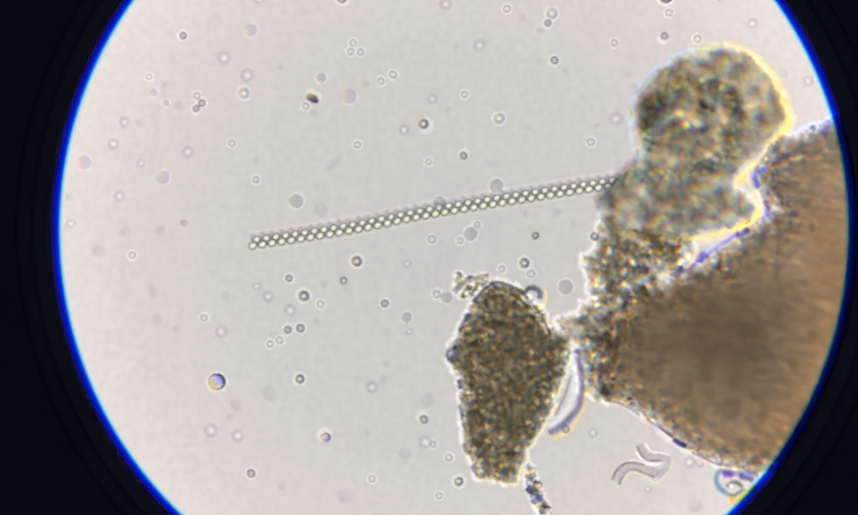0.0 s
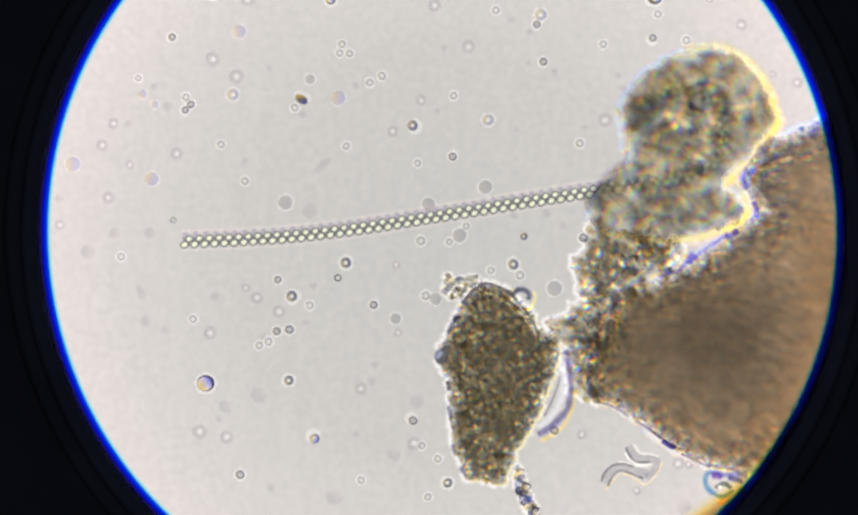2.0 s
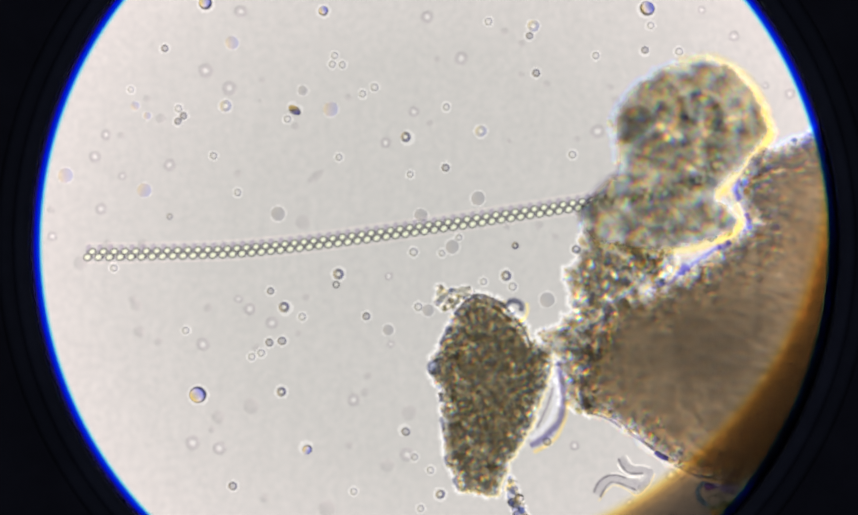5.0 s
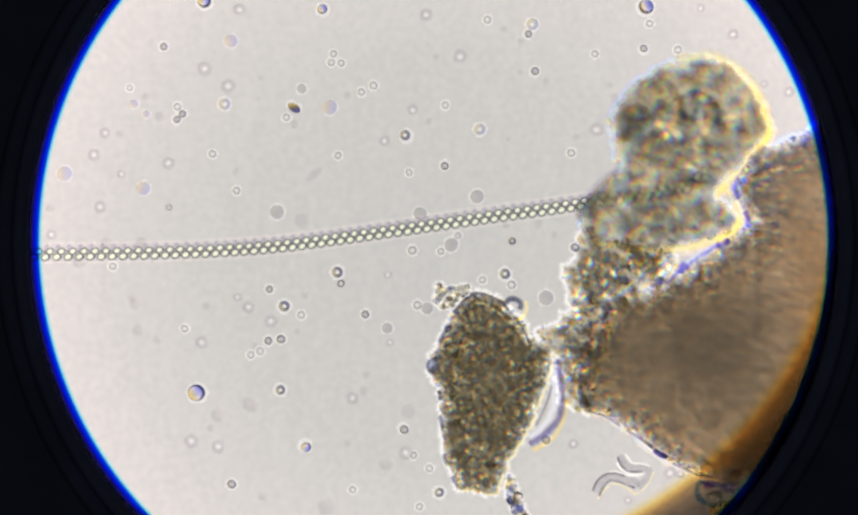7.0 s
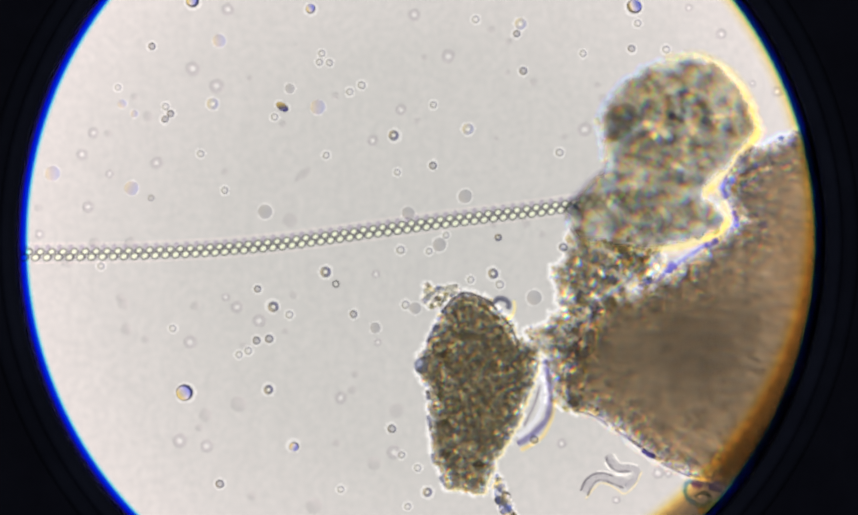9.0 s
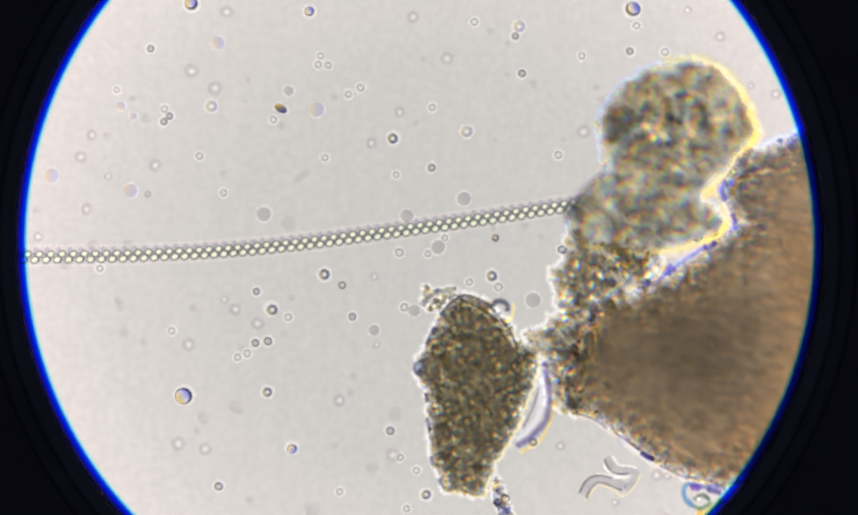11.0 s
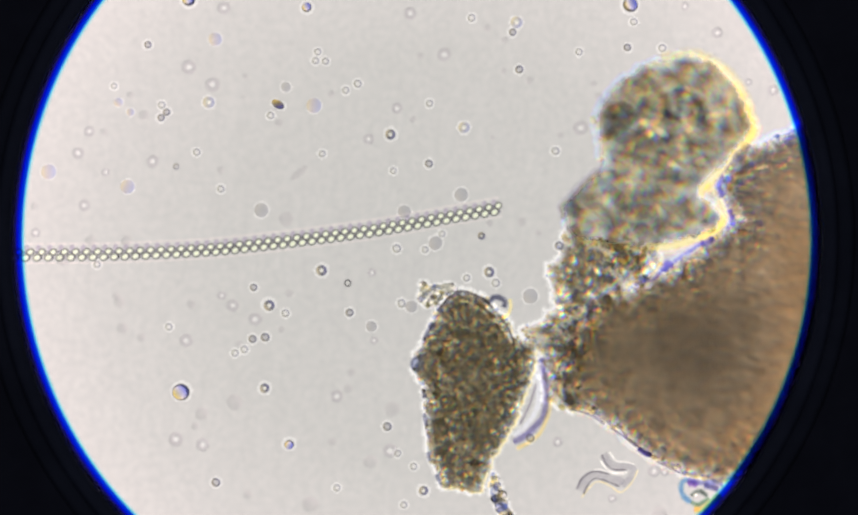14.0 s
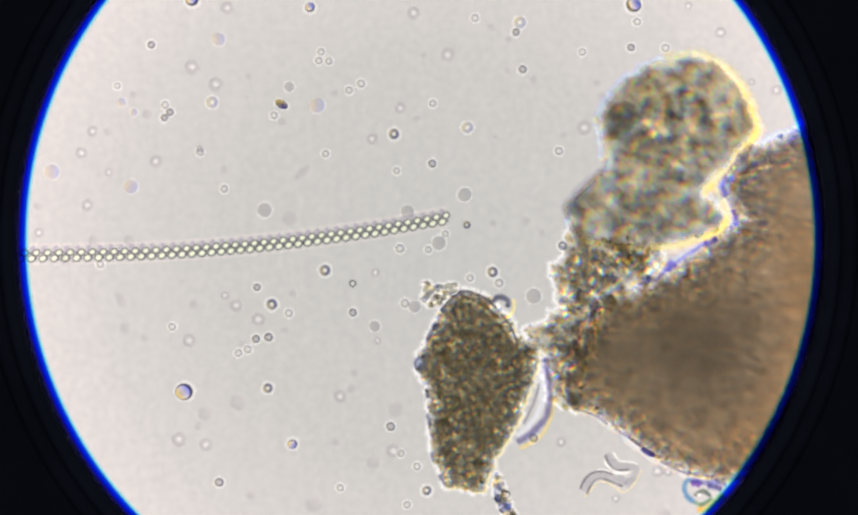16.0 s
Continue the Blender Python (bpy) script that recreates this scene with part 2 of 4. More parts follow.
def base_ico(level):
    bm = bmesh.new()
    bmesh.ops.create_icosphere(bm, subdivisions=level, radius=1)
    v = np.array([x.co for x in bm.verts])
    f = np.array([[x.index for x in g.verts] for g in bm.faces])
    bm.free()
    return v, f


ICO = base_ico(1)
ICO2 = base_ico(2)


def grains(name, poly, count, small, large, z0, z1, mats, weights, parent, label="", near=None, long=1.0, turn=None, rng=None, fine=False):
    """Many small irregular fragments through a lump, joined."""
    bv, bf = ICO2 if fine else ICO
    lo, hi = poly.min(0), poly.max(0)
    pts = rng.uniform(lo, hi, (count * 6, 2))
    d, _ = edge_distance(poly, pts)
    keep = d > -0.002
    if near:
        keep &= d < near
    pts, d = pts[keep][:count], d[keep][:count]
    verts, faces, idx, n = [], [], [], 0
    for (x, y), dd in zip(pts, d):
        r = small + (large - small) * rng.random() ** 2.2
        s = np.array([r * long * rng.uniform(0.8, 1.5), r * rng.uniform(0.6, 1.0), r * rng.uniform(0.5, 0.9)])
        v = bv * s * (1 + 0.10 * rng.standard_normal((len(bv), 1)))
        a = rng.uniform(0, 6.283) if turn is None else turn + rng.normal(0, 0.35)
        ca, sa = math.cos(a), math.sin(a)
        v = np.stack([v[:, 0] * ca - v[:, 1] * sa + x, v[:, 0] * sa + v[:, 1] * ca + y,
                      v[:, 2] + max(0.008, z0 + (z1 - z0) * min(1, max(dd, 0) / 0.06) * rng.uniform(0.5, 1))], 1)
        verts.append(v)
        faces.append(bf + n)
        idx += [rng.choice(len(mats), p=weights)] * len(bf)
        n += len(bv)
    ob = mesh_object(name, np.concatenate(verts), np.concatenate(faces), mats, parent, label, True, idx)
    return tagged(ob, kind="stuff")


def tube(points, radius, sides=10, taper=0.0, z=0.0, halo=0.0035):
    """A bent tube along chart places, resting on the slide; halo: width of the bright rim cleared in the film along it.
    """
    p = np.array([chart(*q) for q in points])
    path = []
    n = len(p)
    for i in range(n - 1):
        a, b, c, d = p[max(i - 1, 0)], p[i], p[i + 1], p[min(i + 2, n - 1)]
        for k in range(8):
            t = k / 8
            path.append(0.5 * (2 * b + (c - a) * t + (2 * a - 5 * b + 4 * c - d) * t * t + (3 * b - a - 3 * c + d) * t ** 3))
    path.append(p[-1])
    path = np.array(path)
    if halo:
        HALOS.extend((q[0], q[1], radius + halo) for q in path)
    bm = bmesh.new()
    rings = []
    for i, q in enumerate(path):
        tg = path[min(i + 1, len(path) - 1)] - path[max(i - 1, 0)]
        tg /= np.linalg.norm(tg)
        u = i / (len(path) - 1)
        r = radius * (1 - taper * u) * (0.55 if i in (0, len(path) - 1) else 1) * (1 + 0.28 * noise.noise((q[0] * 90, q[1] * 60, 1)))
        rings.append([bm.verts.new((q[0] - tg[1] * r * math.cos(a), q[1] + tg[0] * r * math.cos(a), z + radius + r * math.sin(a)))
                      for a in [2 * math.pi * k / sides for k in range(sides)]])
    for a, b in zip(rings, rings[1:]):
        for k in range(sides):
            bm.faces.new((a[k], a[(k + 1) % sides], b[(k + 1) % sides], b[k]))
    bm.faces.new(rings[0])
    bm.faces.new(rings[-1])
    bmesh.ops.recalc_face_normals(bm, faces=bm.faces)
    return bm


def wisp(name, points, radius, tint, parent, label="", z=0.0, wander=0.0):
    """A strand in three shells: most of its tint in the middle, least at its outside; tints above 1 brighten."""
    if wander:
        points = [(x + wander * noise.noise((x * 0.11, y * 0.13, 1)), y + wander * noise.noise((x * 0.12, y * 0.11, 7))) for x, y in points]
    bm = bmesh.new()
    for k, share in ((1.0, 0.22), (0.7, 0.34), (0.42, 0.44)):
        shell = tube(points, radius * k, 8, z=z + radius * (1 - k), halo=0)
        me = bpy.data.meshes.new("shell")
        shell.to_mesh(me)
        shell.free()
        n = len(bm.faces)
        bm.from_mesh(me)
        bpy.data.meshes.remove(me)
        bm.faces.ensure_lookup_table()
        for f in bm.faces[n:]:
            f.material_index = (1.0, 0.7, 0.42).index(k)
    ob = part(name, bm, wisp_matter(tint, 0.22), parent, label)
    for share in (0.34, 0.44):
        ob.data.materials.append(wisp_matter(tint, share))
    return ob


WISPS = {}


def wisp_matter(tint, share):
    if (tint, share) in WISPS:
        return WISPS[tint, share]
    mid = [v ** (share / 2) for v in tint]
    WISPS[tint, share] = stain("soft_strand_body", [(0.32, tuple(v ** 1.6 for v in mid)), (0.68, tuple(v ** 0.6 for v in mid))], 70)
    return WISPS[tint, share]


def thing(name, label, category, group="", x=0.0, y=0.0, z=0.0):
    ob = new(name)
    ob.location = (x, y, z)
    return tagged(ob, label, category, group)


# ---- the instrument: lamp, tube, slide, field stop, eyecup shade ----
def build_instrument():
    lamp = thing("condenser_lamp", "round warm white microscope lamp glowing below the slide", "lamp", z=LAMP_Z)
    bm = bmesh.new()
    bmesh.ops.create_circle(bm, cap_ends=True, segments=96, radius=2.4)
    part("lit_disc", bm, lamp_material(), lamp, "evenly glowing white disc")
    part("lamp_rim", annulus(2.4, 2.5, 0.05), BLACK, lamp)
    bm = annulus(2.5, 2.56, 3.7)
    house = mesh_object("condenser_tube", [v.co for v in bm.verts], [], [ALLOY])
    bm.to_mesh(house.data)
    bm.free()
    house.location = (0, 0, LAMP_Z)
    tagged(house, "dull grey metal condenser tube round the lamp below the slide", "microscope part")
    tagged(house, kind="structure")

    slide = new("glass_slide", bpy.data.meshes.new("glass_slide"))
    bm = bmesh.new()
    bmesh.ops.create_cube(bm, size=1, matrix=Matrix.Diagonal((4.4, 4.2, 0.05, 1)))
    bmesh.ops.bevel(bm, geom=bm.edges[:], offset=0.004, segments=1, affect="EDGES")
    bm.to_mesh(slide.data)
    bm.free()
    slide.location = (0, 0, -0.025)
    slide.data.materials.append(stain("slide_glass", [(0.3, (0.995, 0.998, 0.996)), (0.7, (1, 1, 1))], 3, 2))
    tagged(slide, "clear glass microscope slide that carries the specimen", "slide", kind="structure")

    z = 0.25
    k = (EYE - z) / EYE
    cx, cy = (v * k for v in chart(*FIELD))
    stop = thing("field_stop", "black round eyepiece stop with a blue fringed edge", "microscope part", x=cx, y=cy, z=z)
    r = FIELD_R * k
    # Blue optical fringe of the field's edge, put into this ring's tint.
    edge = graded_ring("blue_edge_fringe", r - 0.006, r + 0.018,
                       [(0.0, (1, 1, 1)), (0.13, (0.70, 1.0, 1.05)), (0.24, (0.12, 0.85, 1.1)), (0.34, (0.0, 0.06, 0.95)), (0.62, (0.0, 0.0, 0.75)),
                        (0.80, (0.010, 0.010, 0.10)), (1.0, (0.006, 0.006, 0.014))])
    part("fringe_edge", single_ring(r - 0.006, r + 0.018, 0.0, 240, 4), edge, stop, "narrow deep blue fringe painted along the stop", False)
    # Faint glow outside the field, painted as two rings lighter than the plate.
    part("inner_glow_ring", annulus(r + 0.018, r + 0.044, 0.028), paint("dim_blue_glow_paint", (0.072, 0.080, 0.092), 0.6), stop, "dark bluish ring that paints the field's glow")
    part("outer_glow_ring", annulus(r + 0.044, r + 0.072, 0.030), paint("dim_grey_glow_paint", (0.050, 0.055, 0.060), 0.6), stop, "dark grey ring where the painted glow fades")
    part("stop_plate", annulus(r + 0.072, 2.05, 0.032), BLACK, stop, "matt black plate")
    collar = part("collar", annulus(1.25, 1.30, 0.25), BLACK, stop)
    collar.location.z = -0.25

    # Vignette at the eyecup, put into a ring's tint from amber to dark.
    cup = thing("eyecup_shade", "amber to dark vignette of the eyepiece drifting over the field", "eyepiece", z=0.2)
    k = (EYE - 0.2) / EYE
    r = CUP_R * k
    amber = graded_ring("amber_vignette_tint", r - 0.03, r + 0.30,
                        [(0.0, (1, 1, 1)), (0.015, (1, 0.99, 0.96)), (0.045, (1, 0.94, 0.72)), (0.076, (1.0, 0.80, 0.30)), (0.100, (0.82, 0.53, 0.17)), (0.135, (0.42, 0.27, 0.12)),
                         (0.19, (0.22, 0.16, 0.10)), (0.27, (0.12, 0.095, 0.07)), (0.45, (0.055, 0.048, 0.04)), (1.0, (0.015, 0.015, 0.015))])
    for ob in (part("amber_falloff", single_ring(r - 0.03, r + 0.30, 0.0, 240, 6), amber, cup, "vignette falloff painted from amber to dark", False),
               part("cup_ring", annulus(r + 0.30, 1.9, 0.03), BLACK, cup, "black outer ring of the vignette")):
        ob.scale = (*CUP_OVAL, 1)
    return cup


FIELD, FIELD_R, CUP_R, CUP_OVAL = (768, 437), 0.720, 0.988, (0.85, 0.735)

# ---- lumps of detritus ----
LUMPS = {}
HALOS = []
GRANULES = []


def granule_meshes(mats):
    """A few irregular granule shapes in each tint."""
    rng = np.random.default_rng(9)
    for m in mats:
        made = []
        for k in range(3):
            v = ICO2[0] * np.array([1.2, 0.9, 0.75]) * (1 + 0.16 * rng.standard_normal((len(ICO2[0]), 1))) * 0.01
            me = bpy.data.meshes.new("granule")
            me.from_pydata([tuple(map(float, q)) for q in v], [], [tuple(map(int, f)) for f in ICO2[1]])
            me.polygons.foreach_set("use_smooth", [True] * len(me.polygons))
            me.materials.append(m)
            made.append(me)
        GRANULES.append(made)


def granules(poly, count, small, large, z0, z1, weights, parent, rng, near=None):
    """Single larger granules, each a piece of its own, on a lump."""
    pts = rng.uniform(poly.min(0), poly.max(0), (count * 8, 2))
    d, _ = edge_distance(poly, pts)
    keep = d > 0.001
    if near:
        keep &= d < near
    for (x, y), dd in list(zip(pts[keep], d[keep]))[:count]:
        s = (small + (large - small) * rng.random() ** 2) / 0.01
        ob = new("granule", GRANULES[rng.choice(len(weights), p=weights)][rng.integers(3)])
        ob.parent = parent
        ob.scale = (s, s, s * 0.8)
        ob.rotation_euler = (rng.uniform(-0.5, 0.5), rng.uniform(-0.5, 0.5), rng.uniform(0, 6.28))
        ob.location = (x, y, max(0.006, z0 + (z1 - z0) * min(1, dd / 0.05)))


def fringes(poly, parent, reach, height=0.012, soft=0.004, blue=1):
    """Yellow and blue colour fringes of the lens, put in as tinted slabs that stand out a little to one side and the
    other.
    """
    pillow("yellow_lens_fringe", poly + np.array((reach, -0.8 * reach)), height, soft, 0.001, FRINGE_TINTS[0], parent, "painted yellow lens fringe", cell=0.005, base=0.003, seed=31.0, fall=0.012 + 2 * reach, outside=poly)
    pillow("blue_lens_fringe", poly + np.array((-0.3 * reach, 0.25 * reach)), height, soft, 0.001, FRINGE_TINTS[blue], parent, "painted bluish lens fringe", cell=0.005, base=0.003, seed=33.0, fall=0.012 + reach, outside=poly)


# GLINT exceeds 1: a highlight put into the tint; DUSK only darkens.
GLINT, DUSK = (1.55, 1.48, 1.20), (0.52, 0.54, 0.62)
# Tints of the slabs that paint the lens's colour fringes.
FRINGE_TINTS = (matter("yellow_lens_fringe_body", (1.0, 0.90, 0.46), 0.95, 1.0, (0.3, 0.7), 20, 0.003, 0.012), matter("blue_lens_fringe_body", (0.91, 0.90, 1.0), 0.95, 1.0, (0.3, 0.7), 20, 0.003, 0.012),
         matter("deep_blue_lens_fringe_body", (0.50, 0.46, 1.0), 0.8, 1.05, (0.35, 0.65), 40, 0.003, 0.012))


def build_lumps():
    rng = np.random.default_rng(3)
    amber = clear("amber_grain", (1.0, 0.95, 0.78), 1.06)
    pale = clear("pale_grain", (1.0, 0.99, 0.96), 1.07)
    olive = clear("olive_grain", (0.80, 0.78, 0.64), 1.05)
    umber = clear("umber_grain", (0.70, 0.64, 0.55), 1.05)
    bluish = clear("bluish_grain", (0.78, 0.81, 0.93), 1.06)
    rust = clear("rust_grain", (0.94, 0.80, 0.62), 1.05)
    every = [amber, pale, olive, umber, bluish, rust]
    granule_meshes(every + [clear("crystal_grain", (0.93, 0.92, 0.95), 1.22)])

    # flake
    flake = LUMPS["flake"] = outline([(850, 530), (885, 540), (912, 564), (934, 585), (950, 615), (984, 630), (984, 660), (975, 695), (958, 742),
                                      (946, 775), (926, 808), (908, 838), (894, 872), (880, 900), (850, 896), (815, 890), (803, 865), (790, 832),
                                      (784, 790), (782, 740), (776, 702), (762, 678), (764, 650), (779, 620), (799, 577), (822, 543)], 0.006, 60, 1.0)
    t = thing("detritus_flake", "dark olive brown granular flake of detritus on the slide", "detritus")
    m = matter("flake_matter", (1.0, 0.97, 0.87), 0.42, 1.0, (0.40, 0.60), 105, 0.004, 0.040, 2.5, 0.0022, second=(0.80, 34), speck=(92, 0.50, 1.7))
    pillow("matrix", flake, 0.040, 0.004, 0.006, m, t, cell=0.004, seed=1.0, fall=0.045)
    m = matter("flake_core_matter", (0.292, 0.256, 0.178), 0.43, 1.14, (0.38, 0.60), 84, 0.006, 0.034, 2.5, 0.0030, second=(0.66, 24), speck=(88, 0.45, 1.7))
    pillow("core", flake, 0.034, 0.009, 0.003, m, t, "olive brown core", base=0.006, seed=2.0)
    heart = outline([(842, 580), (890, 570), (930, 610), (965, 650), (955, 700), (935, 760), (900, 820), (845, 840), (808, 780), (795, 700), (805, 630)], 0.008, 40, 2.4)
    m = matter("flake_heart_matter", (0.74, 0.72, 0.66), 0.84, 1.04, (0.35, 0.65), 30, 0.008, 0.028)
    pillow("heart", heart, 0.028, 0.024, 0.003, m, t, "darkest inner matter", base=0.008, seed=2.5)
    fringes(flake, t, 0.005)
    membrane = clear("membrane_body", (0.60, 0.59, 0.62), 1.45)
    part("membrane", tube([(806, 568), (826, 544), (851, 532), (886, 545), (906, 562)], 0.0024, z=0.048, halo=0), membrane, t, "clear folded membrane along the edge")
    part("membrane", tube([(914, 573), (935, 602), (946, 640)], 0.0018, z=0.048, halo=0), membrane, t, "clear folded membrane along the edge")
    for pts in ([(796, 590), (788, 606), (781, 622)], [(779, 708), (782, 724)], [(782, 752), (785, 776)], [(789, 822), (793, 838)], [(803, 862), (812, 880)]):
        wisp("dark_patch", pts, 0.0050, (0.30, 0.31, 0.42), t, "dark bluish patch on the edge", z=0.044, wander=3)
    # The crease's highlight is put into a tint above 1.
    wisp("crease", [(842, 546), (866, 553), (890, 570), (912, 588), (930, 592)], 0.0036, (1.8, 1.75, 1.5), t, "membrane crease painted as a highlight", z=0.046)
    grains("grain_bed", flake, 420, 0.0020, 0.0050, 0.018, 0.046, every, [0.26, 0.18, 0.22, 0.12, 0.18, 0.04], t, "olive and amber grains", rng=rng)
    granules(flake, 60, 0.004, 0.007, 0.018, 0.046, [0.25, 0.25, 0.25, 0.05, 0.18, 0.02], t, rng)
    granules(flake, 150, 0.003, 0.0055, 0.014, 0.030, [0.16, 0.60, 0.04, 0.0, 0.20, 0.0], t, rng, near=0.016)

    # rounded lobe
    lobe = LUMPS["lobe"] = outline([(1250, 104), (1295, 116), (1335, 150), (1364, 200), (1374, 236), (1350, 265), (1330, 295), (1310, 318), (1284, 335),
                                    (1280, 356), (1304, 370), (1318, 395), (1304, 420), (1255, 434), (1205, 446), (1150, 448), (1090, 440), (1048, 428),
                                    (1040, 405), (1030, 372), (1062, 340), (1102, 302), (1098, 260), (1092, 220), (1110, 176), (1145, 146), (1188, 120),
                                    (1218, 112)], 0.006, 45, 4.0)
    lobe = LUMPS["lobe"] = lobe.mean(0) + (lobe - lobe.mean(0)) * 1.03
    t = thing("detritus_lobe", "soft brown rounded lobe of mottled organic matter", "detritus")
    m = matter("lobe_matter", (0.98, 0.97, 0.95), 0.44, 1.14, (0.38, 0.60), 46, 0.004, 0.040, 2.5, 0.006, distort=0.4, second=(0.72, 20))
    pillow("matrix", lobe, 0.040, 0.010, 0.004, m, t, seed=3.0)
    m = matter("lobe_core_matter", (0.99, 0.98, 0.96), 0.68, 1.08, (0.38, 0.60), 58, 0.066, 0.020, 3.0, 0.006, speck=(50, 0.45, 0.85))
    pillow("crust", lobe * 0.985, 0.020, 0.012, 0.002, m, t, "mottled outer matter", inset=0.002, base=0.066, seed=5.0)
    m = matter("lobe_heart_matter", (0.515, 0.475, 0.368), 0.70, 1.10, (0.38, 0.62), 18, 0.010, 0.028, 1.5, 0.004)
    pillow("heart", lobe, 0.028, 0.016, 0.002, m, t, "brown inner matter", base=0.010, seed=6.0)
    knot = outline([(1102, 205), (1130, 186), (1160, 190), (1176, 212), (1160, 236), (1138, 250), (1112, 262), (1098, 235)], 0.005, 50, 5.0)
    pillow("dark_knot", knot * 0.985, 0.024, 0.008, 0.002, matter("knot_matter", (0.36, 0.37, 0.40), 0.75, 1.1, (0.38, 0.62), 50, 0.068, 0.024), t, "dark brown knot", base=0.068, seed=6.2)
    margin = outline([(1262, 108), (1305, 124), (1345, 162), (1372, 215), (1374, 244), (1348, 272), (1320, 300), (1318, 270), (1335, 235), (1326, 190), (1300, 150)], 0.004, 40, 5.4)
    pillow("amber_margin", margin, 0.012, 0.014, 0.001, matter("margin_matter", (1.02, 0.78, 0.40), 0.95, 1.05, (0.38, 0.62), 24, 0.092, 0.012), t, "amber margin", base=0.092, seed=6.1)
    # Soft shadow at the lobe's lower left, painted as a grey lump.
    lobe_shadow = outline([(1024, 384), (1040, 350), (1075, 316), (1104, 300), (1128, 330), (1118, 372), (1080, 396), (1040, 402)], 0.004, 40, 5.8)
    pillow("lobe_shadow", lobe_shadow, 0.030, 0.028, 0.002, matter("lobe_shadow_tint", (0.56, 0.58, 0.66), 0.92, 1.05, (0.38, 0.62), 36, 0.020, 0.030), t, "painted soft grey shadow", base=0.020, seed=6.3)
    # Pale folds carry painted highlights, brighter than what lies behind them.
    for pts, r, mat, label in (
            ([(1162, 178), (1184, 174), (1200, 186), (1204, 206), (1194, 226), (1172, 228), (1152, 243)], 0.0048, GLINT, "pale curved fold painted as a glint"),
            ([(1182, 158), (1194, 166), (1206, 178), (1209, 200)], 0.0040, GLINT, "pale fold painted as a glint"),
            ([(1256, 160), (1258, 190), (1254, 220), (1260, 246)], 0.0042, GLINT, "pale yellow fold painted as a glint"),
            ([(1148, 158), (1166, 164), (1186, 156)], 0.0045, GLINT, "pale fold painted as a glint"),
            ([(1120, 268), (1140, 272), (1168, 262)], 0.0040, GLINT, "pale fold painted as a glint"),
            ([(1290, 216), (1312, 212), (1334, 206)], 0.0035, GLINT, "pale fold painted as a glint"),
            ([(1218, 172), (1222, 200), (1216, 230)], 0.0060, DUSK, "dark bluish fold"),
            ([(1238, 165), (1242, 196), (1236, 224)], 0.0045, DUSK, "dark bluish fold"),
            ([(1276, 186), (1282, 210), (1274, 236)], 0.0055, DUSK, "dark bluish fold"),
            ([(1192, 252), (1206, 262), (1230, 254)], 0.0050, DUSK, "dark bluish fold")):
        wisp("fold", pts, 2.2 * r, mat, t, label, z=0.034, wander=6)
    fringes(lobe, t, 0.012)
    # Yellow optical fringe on the right, painted by strands with tints above 1.
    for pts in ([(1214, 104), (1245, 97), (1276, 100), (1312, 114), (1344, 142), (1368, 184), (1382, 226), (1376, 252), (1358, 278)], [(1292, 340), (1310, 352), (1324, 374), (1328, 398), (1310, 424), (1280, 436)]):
        wisp("yellow_fringe", pts, 0.0115, (1.14, 1.05, 0.70), t, "painted bright yellow fringe", z=0.004, wander=5)
    # Added sheet: its haze gives the lobe an out-of-focus look.
    pillow("top_sheet", lobe, 0.010, 0.02, 0.001, haze("lobe_blur_sheet", (1.0, 1.0, 0.99), 0.50, ((0.3, 0.99), (0.7, 1.0)), ior=1.45), t, "added sheet that blurs the lobe", inset=0.010, base=0.052, seed=6.5, top_sheet=True)
    granules(lobe, 40, 0.005, 0.010, 0.008, 0.018, [0.20, 0.60, 0.0, 0.0, 0.20, 0.0], t, rng)

    # loose granular band
    band = LUMPS["band"] = outline([(1042, 414), (1105, 428), (1180, 438), (1212, 456), (1212, 474), (1196, 502), (1152, 530), (1112, 556), (1090, 610), (1066, 690),
                                    (1058, 750), (1036, 746), (1008, 738), (996, 690), (992, 645), (966, 622), (958, 598), (992, 586), (1018, 558), (1010, 525),
                                    (1003, 488), (1026, 470)], 0.011, 60, 7.0)
    t = thing("granule_band", "loose band of yellowish and dark granules between the lumps", "detritus")
    m = matter("band_matter", (1.0, 0.99, 0.93), 0.30, 1.05, (0.40, 0.60), 56, 0.004, 0.026, 3.0, 0.0034, distort=0.4, second=(0.62, 20), speck=(58, 0.5, 3.0))
    pillow("matrix", band, 0.026, 0.010, 0.004, m, t, cell=0.004, seed=8.0)
    m = matter("band_core_matter", (0.53, 0.475, 0.38), 0.72, 1.1, (0.40, 0.58), 80, 0.006, 0.022, 2.0, 0.004)
    pillow("core", band, 0.022, 0.014, 0.003, m, t, "olive inner matter", base=0.006, seed=8.5)
    fringes(band, t, 0.004)
    grains("grain_bed", band, 260, 0.0025, 0.0055, 0.016, 0.036, every, [0.25, 0.30, 0.16, 0.08, 0.20, 0.01], t, "yellow clear and dark granules", rng=rng, fine=True)
    granules(band, 110, 0.004, 0.0075, 0.016, 0.036, [0.25, 0.40, 0.10, 0.0, 0.24, 0.01], t, rng)

